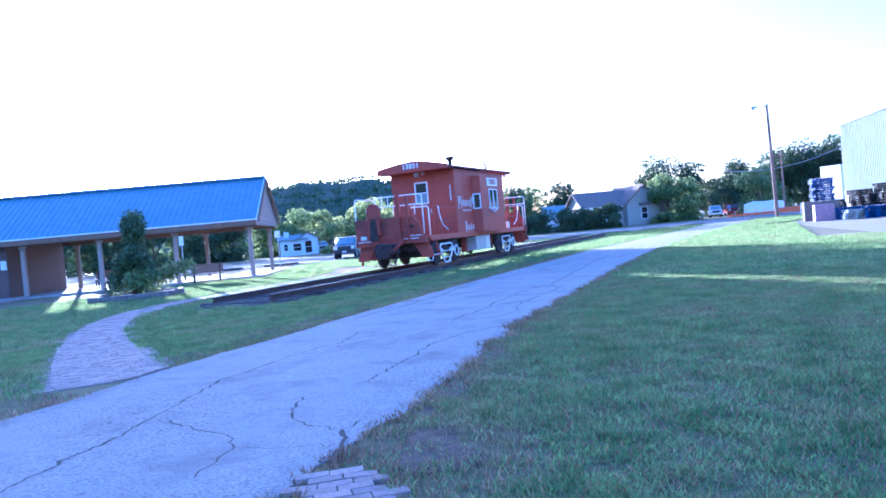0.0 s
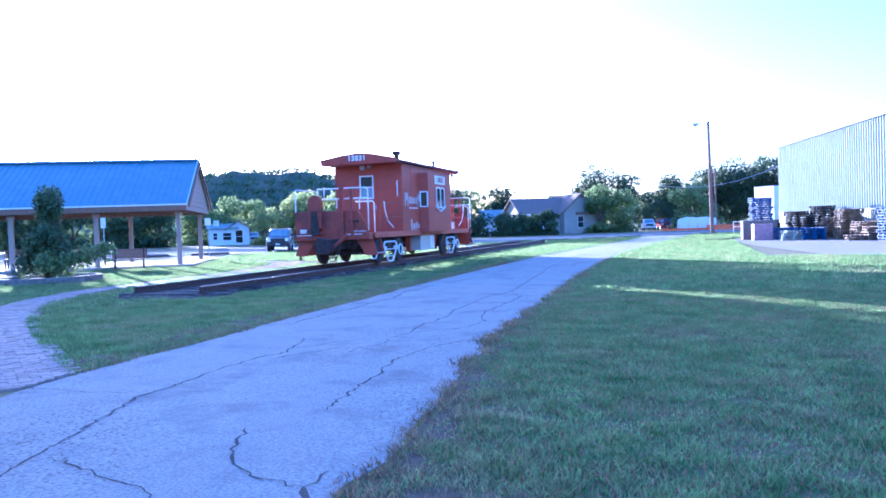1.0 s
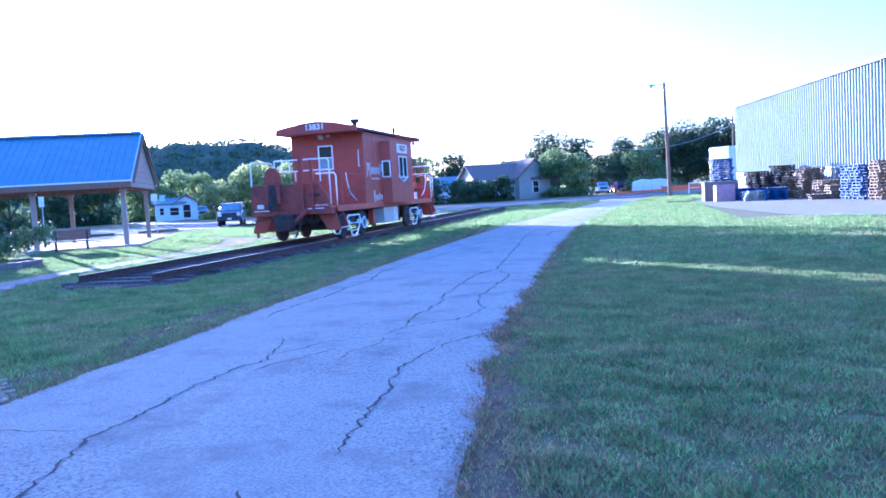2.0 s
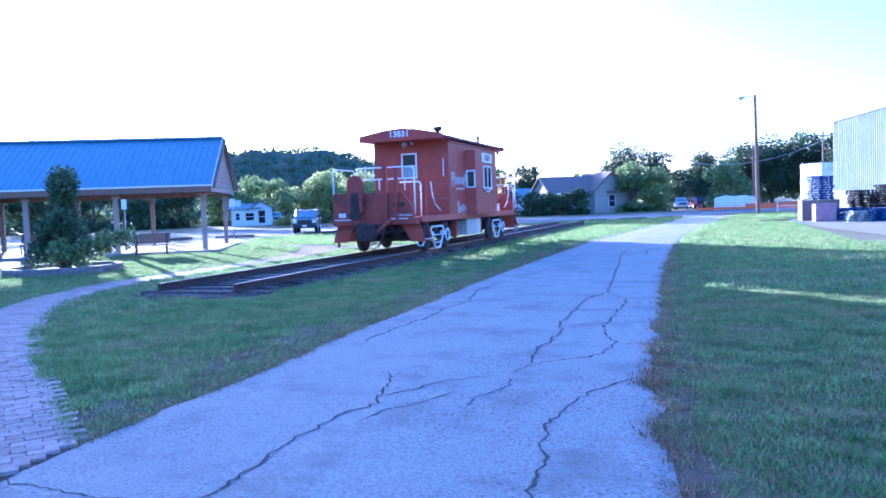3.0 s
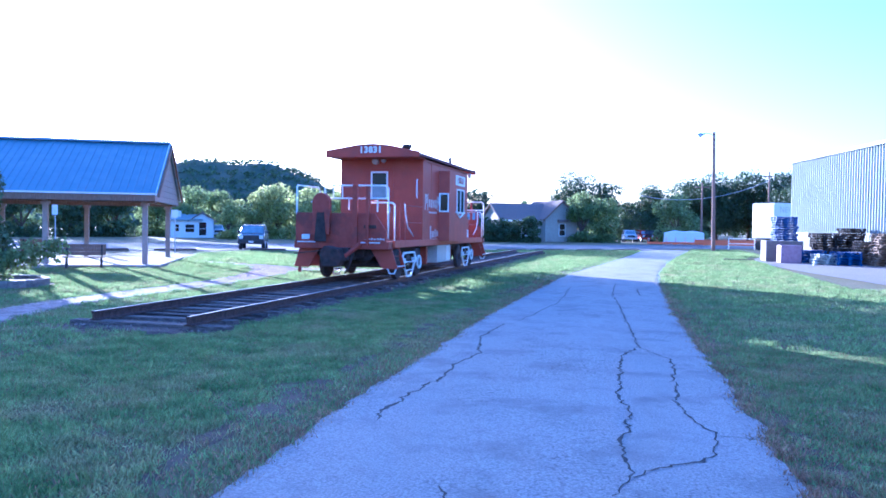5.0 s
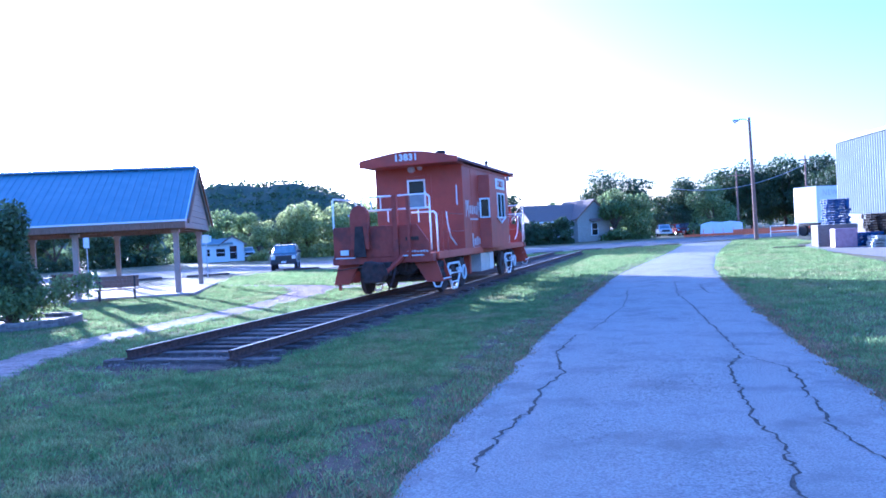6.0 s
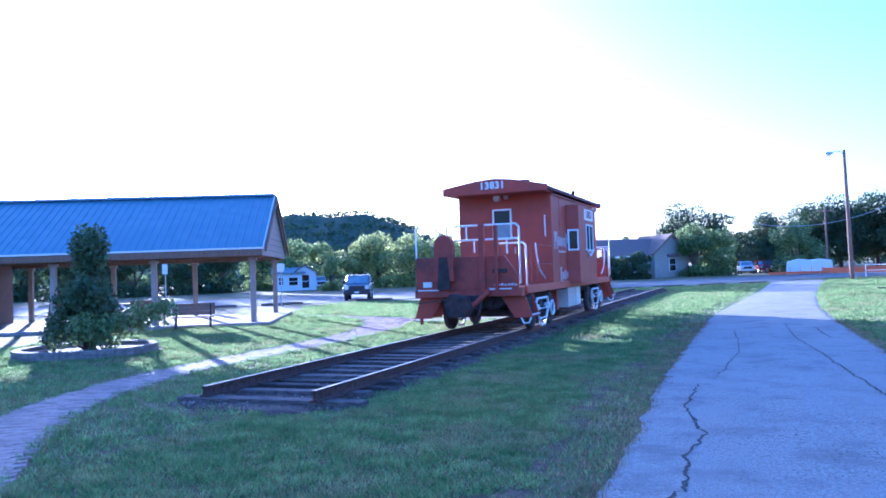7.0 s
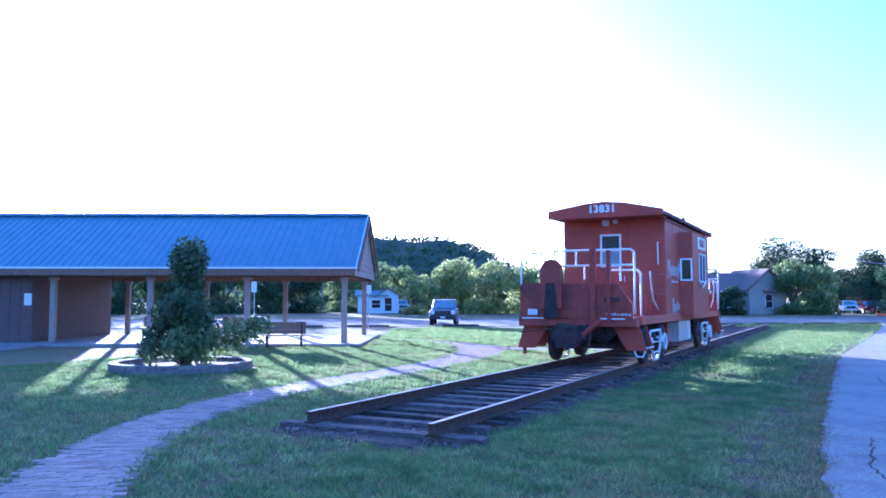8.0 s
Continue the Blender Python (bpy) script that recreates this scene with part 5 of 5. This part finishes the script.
wme = bpy.data.meshes.new_from_object(wob.evaluated_get(bpy.context.evaluated_depsgraph_get()))
bpy.data.objects.remove(wob)
wme.materials.clear()
wme.materials.append(GREY)
wl = new("printed_word", wme)
wl.parent = trl
wl.matrix_basis = pose(0, 0, 0, 0, 0, 40) @ pose(0.2, -1.26, 3.6, 90, 0, 0)
tagged(wl, "grey printed word NEW")
pk = pose(3.6, 50.6, 0.02, 0, 0, 3)
tagged(part("wrapped_bale", Shape(pk.translation).box(-0.55, 0.55, -0.5, 0.5, 0, 1.0, pk), PINK, bevel=0.05), "pink wrapped bale standing on the gravel", "bale")
pl = thing("timber_offcut", (2.0, 53.5, 0), "dark timber lying in the grass beside the block", "timber")
part("beam", Shape((2.0, 53.5, 0)).box(0.3, 2.0, 52.2, 52.45, 0, 0.14), TIE, pl, bevel=0.02)


# ---- far houses ----
def house(m, length, depth, wall_h, ridge_h, wall_mat, roof_mat, label, windows, gable=None):
    o = m.translation
    hs = thing("house", o, label, "house", "far houses")
    part("wall", Shape(o).prism([(0, -0.1), (depth, -0.1), (depth, wall_h), (depth / 2, ridge_h - 0.12), (0, wall_h)], "x", 0, length, m), wall_mat, hs)
    ov = 0.4
    sl = (ridge_h - wall_h) / (depth / 2)
    for s in (0, 1):
        a, b = (-ov, wall_h - sl * ov) if s == 0 else (depth + ov, wall_h - sl * ov)
        part("roof", Shape(o).prism([(a, b), (depth / 2, ridge_h), (depth / 2, ridge_h + 0.15), (a, b + 0.15)], "x", -ov, length + ov, m), roof_mat, hs)
    for face, a, z0, ww, hh in windows:
        if face == "front":
            wmx = m @ pose(a, 0, z0)
        elif face == "right":
            wmx = m @ pose(length, a, z0, 0, 0, 90)
        else:
            wmx = m @ pose(0, a, z0, 0, 0, -90)
        wn_ = part("window", Shape(o).box(-ww / 2 - 0.08, ww / 2 + 0.08, -0.05, 0.02, -0.08, hh + 0.08, wmx), WHITE, hs)
        part("pane", Shape(o).box(-ww / 2, ww / 2, -0.07, -0.05, 0, hh / 2 - 0.03, wmx).box(-ww / 2, ww / 2, -0.07, -0.05, hh / 2 + 0.03, hh, wmx), GLASS, wn_)
    return hs


# pale cottage: a long low wing and a cross gable turned to the street
def cottage(m):
    o = m.translation
    hs = thing("house", o, "pale stuccoed cottage with grey shingled roof and cross gable", "house", "far houses")
    part("gable_wall", Shape(o).prism([(0, -0.1), (5, -0.1), (5, 3.35), (2.5, 5.6), (0, 3.35)], "y", 0, 8, m), STUCCO, hs, "pale stuccoed gable wing")
    part("long_wall", Shape(o).prism([(1.3, -0.1), (7.1, -0.1), (7.1, 3.2), (4.2, 5.15), (1.3, 3.2)], "x", -6.2, 0, m), STUCCO, hs, "pale stuccoed long wing")
    sl = 2.25 / 2.5
    for k in (-1, 1):
        e = 2.5 + k * 2.95
        part("gable_roof", Shape(o).prism([(e, 5.6 - sl * 2.95), (2.5, 5.6), (2.5, 5.76), (e, 5.76 - sl * 2.95)], "y", -0.4, 8.4, m), SHINGLE, hs, "grey shingled slope")
        part("barge_board", Shape(o).prism([(e, 5.52 - sl * 2.95), (2.5, 5.52), (2.5, 5.74), (e, 5.74 - sl * 2.95)], "y", -0.47, -0.402, m), TIMBER, hs, "dark barge board")
    sm = 1.95 / 2.9
    for k in (-1, 1):
        e = 4.2 + k * 3.35
        part("long_roof", Shape(o).prism([(e, 5.15 - sm * 3.35), (4.2, 5.15), (4.2, 5.3), (e, 5.3 - sm * 3.35)], "x", -6.6, 2.4, m), SHINGLE, hs, "grey shingled slope")
    part("eave_board", Shape(o).box(-6.6, 0.0, 0.8, 0.845, 2.78, 2.95, m), WHITE, hs)
    for a, z0, ww, hh, y in ((2.6, 0.85, 0.85, 1.6, 0.0), (-2.2, 0.9, 1.0, 1.3, 1.3), (-4.8, 0.9, 1.0, 1.3, 1.3)):
        wm_ = m @ pose(a, y, z0)
        w_ = part("window", Shape(o).box(-ww / 2 - 0.09, ww / 2 + 0.09, -0.06, 0.02, -0.09, hh + 0.09, wm_), WHITE, hs)
        part("pane", Shape(o).box(-ww / 2, ww / 2, -0.08, -0.06, 0, hh / 2 - 0.03, wm_).box(-ww / 2, ww / 2, -0.08, -0.06, hh / 2 + 0.03, hh, wm_), GLASS, w_)
    aw = m @ pose(2.6, 0, 2.75)
    part("awning", Shape(o).prism([(-0.75, 0.0), (0.0, 0.0), (0.0, 0.35)], "x", -0.75, 0.75, aw), SHINGLE, hs, "small shingled window hood")
    return hs


cottage(pose(-17.6, 110.6, 0, 0, 0, 36))
house(pose(-64.1, 92.4, 0, 0, 0, 33), 3.6, 6, 2.3, 2.95, WHITEWALL, SHEET, "small white clapboard house with a low roof", [("front", 0.8, 0.8, 0.5, 0.9), ("front", 2.4, 0.7, 1.1, 1.0)])
house(pose(-59.6, 95.4, 0, 0, 0, 123), 6.0, 2.9, 2.3, 3.3, WHITEWALL, SHINGLE, "white house wing with a dark porch", [("left", 1.4, 0.3, 0.9, 1.7)])
ch = thing("chimney_pipe", (-64.0, 94.0, 2.5), "white flue on the far house's roof", "flue")
part("pipe", Shape((-64.0, 94.0, 2.5)).box(-64.3, -63.7, 93.8, 94.2, 2.4, 3.5), WHITE, ch)
# far small roof behind the cottage hedge
house(pose(-31.5, 118, 0, 0, 0, 20), 5.0, 5, 2.3, 3.9, WHITEWALL, SHEET, "small white shed beyond the cottage", [("front", 2.5, 0.8, 0.8, 1.0)])

# tarpaulin-covered heap and orange netting across the street
tp = thing("covered_stack", (0.2, 103.5, 0), "long stack under a white tarpaulin", "stack")
part("tarpaulin", Shape((0.2, 103.5, 0)).prism([(-2.3, 0), (2.5, 0), (2.4, 1.55), (1.2, 1.75), (0.1, 1.65), (-1.0, 1.8), (-2.2, 1.5)], "y", 102.4, 104.6, pose(0.2, 0, 0)), WRAP, tp, bevel=0.12)
net = thing("safety_net", (3.5, 105.5, 0), "orange safety netting on stakes", "netting")
for i in range(-5, 9):
    part("stake", Shape((3.5, 105.5, 0)).rod((1.5 + 1.1 * i, 101.66 - 0.137 * max(i, 0), 0), (1.5 + 1.1 * i, 101.66 - 0.137 * max(i, 0), 0.95), 0.03, n=6), ORANGE, net)
part("mesh_band", Shape((3.5, 105.5, 0)).prism([(1.5, 101.6), (10.3, 100.4), (10.3, 100.44), (1.5, 101.64)], "z", 0.1, 0.72), ORANGE, net)
part("mesh_band", Shape((3.5, 105.5, 0)).prism([(-4.0, 101.8), (1.5, 101.6), (1.5, 101.64), (-4.0, 101.84)], "z", 0.1, 0.38), ORANGE, net, "sagging orange netting")
fence = thing("pipe_fence", (6, 84, 0), "white pipe fence at the street's edge", "fence")
for i in range(6):
    part("post", Shape((6, 84, 0)).rod((3.7 + 2.4 * i, 84.6 + 0.1 * i, 0), (3.7 + 2.4 * i, 84.6 + 0.1 * i, 1.1), 0.05, n=6), WHITE, fence)
for z in (0.55, 1.05):
    part("rail", Shape((6, 84, 0)).rod((3.7, 84.6, z), (15.9, 85.1, z), 0.04, n=6), WHITE, fence)

# ---- hill ----
hill = Shape((-330, 560, 0))
hv, nx, ny = [], 90, 24
HILL_B = [15, 19, 22.6, 24.4, 26.4, 28.4, 32, 36, 42, 50, 60, 75]
HILL_Z = [0, 7, 27, 38, 46, 49, 51, 50, 40, 27, 18, 9]
for j in range(ny + 1):
    for i in range(nx + 1):
        x, y = -700 + 640 * i / nx, 420 + 380 * j / ny
        b = math.degrees(math.atan2(-(x + 6.8), y - 6.5))
        top = float(np.interp(b, HILL_B, HILL_Z))
        z = top * min(1.0, j / 8) * (1 - 0.25 * max(0, j - 14) / 10) + (4.5 * noise.noise((x * 0.03, y * 0.03, 1)) + 2.5 * noise.noise((x * 0.11, y * 0.11, 4))) * min(1, j / 4) * min(1, top / 8)
        hv.append((x, y, z - 0.5))
hill.add(hv, [(j * (nx + 1) + i, j * (nx + 1) + i + 1, (j + 1) * (nx + 1) + i + 1, (j + 1) * (nx + 1) + i) for j in range(ny) for i in range(nx)])
tagged(part("hill", hill, HILLWOOD, smooth=True), "dark wooded hill rising in the distance", "hill", kind="structure")
woods = Shape((-330, 560, 0))
rw = np.random.default_rng(21)
for _ in range(3600):
    i, j = rw.integers(4, nx), rw.integers(2, 15)
    p = Vector(hv[j * (nx + 1) + i])
    if p.z < 3:
        continue
    p += Vector((rw.uniform(-6, 6), rw.uniform(-8, 8), 0))
    hgt = rw.uniform(2.0, 5.5)
    for _k in range(11):
        c = p + Vector((rw.normal() * 1.7, rw.normal() * 1.7, hgt * rw.uniform(0.2, 1.0)))
        a, b = Vector(rw.normal(size=3)).normalized(), Vector(rw.normal(size=3)).normalized()
        q = rw.uniform(0.5, 1.2)
        woods.add([c - a * q, c + b * q, c + a * q, c - b * q], [(0, 1, 2, 3)])
tagged(part("hill_woods", woods, LEAFDARK), "dense far trees covering the hill", "woods", kind="stuff")

# ---- trees ----
EYE = Vector((-6.8, 6.5, 0))


def at(bearing, dist):
    """A place seen from the lawn at that many degrees left of the track's line."""
    a = radians(bearing)
    return (EYE.x - dist * math.sin(a), EYE.y + dist * math.cos(a), 0)


TREES = [  # bearing, distance, height, spread, kind, seed
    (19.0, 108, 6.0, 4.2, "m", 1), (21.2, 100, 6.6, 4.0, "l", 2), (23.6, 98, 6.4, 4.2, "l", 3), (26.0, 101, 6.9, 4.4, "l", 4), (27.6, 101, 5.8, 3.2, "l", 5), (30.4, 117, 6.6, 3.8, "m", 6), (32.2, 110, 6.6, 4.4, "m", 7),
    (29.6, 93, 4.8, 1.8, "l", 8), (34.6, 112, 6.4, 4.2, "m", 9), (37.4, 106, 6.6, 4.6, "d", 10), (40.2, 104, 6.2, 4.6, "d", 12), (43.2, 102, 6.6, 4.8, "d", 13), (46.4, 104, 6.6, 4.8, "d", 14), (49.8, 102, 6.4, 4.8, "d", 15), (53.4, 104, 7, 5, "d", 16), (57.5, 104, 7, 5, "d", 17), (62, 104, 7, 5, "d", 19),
    (16.6, 112, 7.4, 4.0, "m", 18), (13.9, 126, 8.0, 4.0, "m", 20), (15.2, 128, 8.6, 4.2, "d", 22), (11.2, 124, 8.4, 3.0, "d", 24),
    (4.3, 126, 11.2, 4.9, "d", 30), (1.73, 126, 9.7, 3.4, "d", 31), (3.2, 106, 7.0, 3.0, "m", 32), (1.46, 106, 5.8, 3.6, "m", 33), (-0.6, 124, 5.0, 3.4, "d", 34), (0.2, 132, 6.4, 3.0, "d", 35),
    (-1.48, 128, 9.2, 4.2, "d", 56), (-4.39, 136, 10.4, 5.2, "d", 57), (-3.57, 113, 6.7, 4.0, "m", 39),
    (-4.2, 150, 10.6, 5.2, "d", 36), (-5.9, 134, 11.2, 6.2, "d", 37), (-8.0, 138, 11.6, 6.6, "d", 38), (-10.6, 132, 11.0, 6.4, "d", 40), (-12.2, 118, 9.5, 6.0, "d", 41), (-15.0, 136, 12.0, 7.0, "d", 42), (-18.5, 136, 12.0, 7.0, "d", 43), (-13.6, 112, 7.2, 5.0, "m", 44),
    (10.4, 98, 3.0, 2.2, "b", 50), (9.3, 97, 2.8, 2.2, "b", 51), (8.1, 98, 2.6, 2.1, "b", 52), (6.9, 97, 3.3, 1.9, "b", 53), (12.6, 100, 3.2, 2.8, "b", 58), (14.4, 102, 3.4, 2.8, "b", 54), (16.2, 102, 3.6, 2.8, "b", 55),
]
KIND = {"m": (LEAF, "tree", "full leafy green tree across the street"), "l": (LEAFLIGHT, "tree", "yellow-green tree beyond the street, sunlight put into its leaf colour"), "d": (LEAFDEEP, "tree", "large dark green tree in the distance"), "b": (LEAFDEEP, "bush", "dark hedge bush before the cottage")}
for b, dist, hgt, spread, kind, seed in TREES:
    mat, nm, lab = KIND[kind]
    tree(nm, at(b, dist), hgt, spread, mat, lab, count=int((1250 if hgt > 8 else 850) * spread ** 1.35) if hgt > 5 else 3200, leaf=0.17 if hgt > 5 else 0.13, seed=seed, clear=0.12 if kind == "d" and hgt > 8 else -0.03, group="trees beyond the street" if nm == "tree" else "hedge bushes")

far = Shape((0, 190, 0))
for _ in range(7000):
    b, dist = rw.uniform(-45, 80), rw.uniform(175, 215)
    if 18 < b < 42:
        dist = rw.uniform(150, 165)
    p = Vector(at(b, dist)) + Vector((0, 0, rw.uniform(0.1, 1.0) ** 0.8 * (5.0 + 2.2 * math.sin(b * 1.7) + 1.4 * math.sin(b * 4.1))))
    a, c = Vector(rw.normal(size=3)).normalized(), Vector(rw.normal(size=3)).normalized()
    q = rw.uniform(0.6, 1.3)
    far.add([p - a * q, p + c * q, p + a * q, p - c * q], [(0, 1, 2, 3)])
tagged(part("far_woods", far, LEAFDARK), "low far belt of trees along the horizon", "woods", kind="stuff")


# ---- grass ----
def inside_ribbon(P, line, wid, extra=0.0):
    hit = np.zeros(len(P), bool)
    pts = np.array([tuple(p)[:2] for p in line])
    for q, hw in zip(pts, wid):
        hit |= (np.abs(P[:, 0] - q[0]) < 2.5) & (((P - q) ** 2).sum(1) < (hw + extra) ** 2)
    return hit


def lumps(P, size, seed):
    """Uneven patches about that many metres across, from -1 to 1, longer across the drive than along it."""
    r = np.random.default_rng(seed)
    total = np.zeros(len(P))
    for _ in range(9):
        k = r.normal(size=2) * np.array([0.8, 1.15]) * 2.6 / size
        total += np.sin(P @ k + r.uniform(0, 6.28))
    return np.clip(total / 4.0, -1, 1)


def grass(name, x0, x1, y0, y1, count, size, seed, mat=BLADE, label="short mown grass, green with dry straw blades", verge_only=0.0):
    r = np.random.default_rng(seed)
    P = np.stack([r.uniform(x0, x1, count), r.uniform(y0, y1, count)], 1)
    lx = np.array([road_left(y) + wobble(y, 1.0, 0.07) for y in np.linspace(y0, y1, 800)])
    rx = np.array([road_right(y) + wobble(y, 9.0, 0.11) for y in np.linspace(y0, y1, 800)])
    k = np.clip(((P[:, 1] - y0) / (y1 - y0) * 799).astype(int), 0, 799)
    edge = r.normal(0, 0.05, count)
    if verge_only:
        edge = np.where(P[:, 0] < (lx[k] + rx[k]) / 2, 1, -1) * np.abs(r.normal(0, 0.1, count))
    keep = ~((P[:, 0] > lx[k] - 0.02 + edge) & (P[:, 0] < rx[k] + 0.02 + edge))
    verge = ((P[:, 0] > lx[k] - 0.75 - 0.4 * lumps(P, 0.9, 31)) & (P[:, 0] < rx[k] + 0.25 + 0.15 * lumps(P, 0.7, 33))) & (r.random(count) < 0.74)
    if verge_only:
        off = np.minimum(np.abs(P[:, 0] - lx[k]), np.abs(P[:, 0] - rx[k]))
        keep &= r.random(count) < np.exp(-off / verge_only)
    else:
        keep &= ~verge
    keep &= ~inside_ribbon(P, path_line, path_half, -0.05)
    keep &= ~inside_ribbon(P, patch_line, patch_half, -0.05)
    keep &= ~inside_ribbon(P, cross_line, cross_half, -0.1)
    keep &= ~((np.abs(P[:, 0] + 12.25) < 1.4 + 0.3 * lumps(P, 0.8, 41) + r.normal(0, 0.2, count)) & (P[:, 1] > 14.3 + r.normal(0, 0.3, count)) & (P[:, 1] < 59) & (r.random(count) < 0.95))
    if mat is BLADE:
        keep &= ~((((P[:, 0] + 1.75) / 0.8) ** 2 + ((P[:, 1] - 2.8) / 0.8) ** 2 < 1) & (r.random(count) < 0.8))
    keep &= ((P[:, 0] + 21.6) ** 2 + (P[:, 1] - 20.9) ** 2) > 1.78 ** 2
    keep &= ~((P[:, 0] > 2.0) & (P[:, 1] > 30) & (P[:, 1] < 60))
    sv = (P[:, 0] - S0.x) * B.x + (P[:, 1] - S0.y) * B.y
    su = (P[:, 0] - S0.x) * A.x + (P[:, 1] - S0.y) * A.y
    keep &= sv < np.interp(su, us, near_v) - 0.1
    loc = np.array(PV.inverted())[:2]
    U = P @ loc[:, :2].T + loc[:, 3]
    keep &= ~((U[:, 0] < 0.75) & (U[:, 1] > -0.95)) & ~((U[:, 0] < -11) & (U[:, 1] > -3.4))
    clump = 0.55 * lumps(P, 1.1, 21) + 0.8 * lumps(P, 0.3, 22) + 0.4 * lumps(P, 0.12, 23)
    keep &= r.random(count) < 0.72 + 0.33 * clump
    P, clump = P[keep], clump[keep]
    m = len(P)
    a = r.uniform(0, 2 * np.pi, m)
    hgt = size * (0.45 + 0.8 * r.random(m)) * np.clip(1 + 0.55 * clump, 0.3, 2.0)
    wd = size * 0.19 * (0.6 + 0.8 * r.random(m))
    lean = r.normal(0, 0.75, (m, 2)) * hgt[:, None]
    V = np.zeros((m, 3, 3))
    V[:, 0, 0], V[:, 0, 1] = P[:, 0] - wd * np.cos(a), P[:, 1] - wd * np.sin(a)
    V[:, 1, 0], V[:, 1, 1] = P[:, 0] + wd * np.cos(a), P[:, 1] + wd * np.sin(a)
    V[:, 2, 0], V[:, 2, 1], V[:, 2, 2] = P[:, 0] + lean[:, 0], P[:, 1] + lean[:, 1], hgt
    V[:, :2, 2] = -0.01
    me = bpy.data.meshes.new(name)
    me.vertices.add(3 * m)
    me.vertices.foreach_set("co", V.reshape(-1))
    me.loops.add(3 * m)
    me.loops.foreach_set("vertex_index", np.arange(3 * m))
    me.polygons.add(m)
    me.polygons.foreach_set("loop_start", np.arange(0, 3 * m, 3))
    me.update(calc_edges=True)
    me.validate()
    me.materials.append(mat)
    return tagged(new(name, me), label, "grass", kind="stuff")


grass("grass_near_drive", -3.6, 4.5, 1.0, 16, 460000, 0.034, 1)
grass("grass_by_track", -12.0, -6.5, 6.0, 24, 400000, 0.039, 2)
grass("grass_lawn", -26, -12, 9.5, 32, 300000, 0.05, 3)
grass("grass_far_lawn", -3.8, 6, 16, 46, 170000, 0.055, 4)
grass("grass_beyond_track", -12, -3, 24, 62, 170000, 0.065, 5)
grass("grass_behind_path", -26, -6.4, -8, 9.5, 260000, 0.05, 15)
grass("grass_behind_start", -2.4, 6, -8, 1.0, 150000, 0.042, 16)
grass("grass_by_street", -3.2, 4.0, 46, 78, 120000, 0.1, 7)
grass("grass_before_street", -22, -3.5, 59, 74, 100000, 0.1, 8)
grass("dry_grass_edge", -9.0, -0.6, 1.0, 30, 460000, 0.032, 9, DRY, "dry brown grass fringing the drive's edges", 0.42)
grass("dry_grass_tufts", -3.4, -1.2, 1.6, 12.5, 38000, 0.042, 14, DRY, "reddish-brown dry tufts at the drive's edge", 0.12)
grass("dry_grass_lawn", -3.6, 4.5, 1.0, 16, 115000, 0.034, 10, DRY, "dry straw-coloured blades among the mown grass")
grass("dry_grass_track", -12.0, -6.5, 6.0, 24, 45000, 0.036, 11, DRY, "dry straw-coloured blades among the mown grass")
grass("dry_grass_shelter", -26, -12, 9.5, 32, 40000, 0.045, 12, DRY, "dry straw-coloured blades among the mown grass")
grass("grass_shelter_side", -30, -12, 32, 50, 120000, 0.08, 6)


# ---- paving bricks ----
brick_mesh = Shape().box(-0.101, 0.101, -0.0495, 0.0495, -0.03, 0.03).mesh("brick", BRICK, 0.006)


def pave(parent, line, half, limit, seed):
    """Running rows of bricks across a curving path; the nearest are objects of their own, the rest one joined part."""
    r = random.Random(seed)
    dist = 0.0
    rest = Shape()
    count = 0
    row = 0
    for i in range(len(line) - 1):
        p, q = line[i], line[i + 1]
        d = (q - p)
        seg = d.length
        if seg < 1e-6:
            continue
        d = d / seg
        nx_ = Vector((-d.y, d.x))
        while dist < seg:
            c = p + d * dist
            hw = half[i] + r.uniform(-0.02, 0.02)
            s = -hw + (0.1 if row % 2 else 0.0)
            while s < hw:
                pos = c + nx_ * s
                ang = math.degrees(math.atan2(nx_.y, nx_.x)) + r.uniform(-2, 2)
                m = pose(pos.x, pos.y, -0.016 + r.uniform(-0.004, 0.005), r.uniform(-1.5, 1.5), r.uniform(-1.5, 1.5), ang)
                if not (road_left(pos.y) < pos.x < road_right(pos.y)):
                    if count < limit:
                        ob = new("brick", brick_mesh)
                        ob.parent = parent
                        ob.matrix_basis = m
                        count += 1
                    else:
                        rest.box(-0.101, 0.101, -0.0495, 0.0495, -0.03, 0.03, m)
                s += 0.208
            dist += 0.104
            row += 1
        dist -= seg
    if rest.v:
        tagged(part("brick_rest", rest, BRICK_REST, parent), "weathered reddish paving bricks", kind="stuff")


pave(patch_bed, patch_line, patch_half, 80, 1)
pave(path_bed, path_line, path_half, 300, 2)
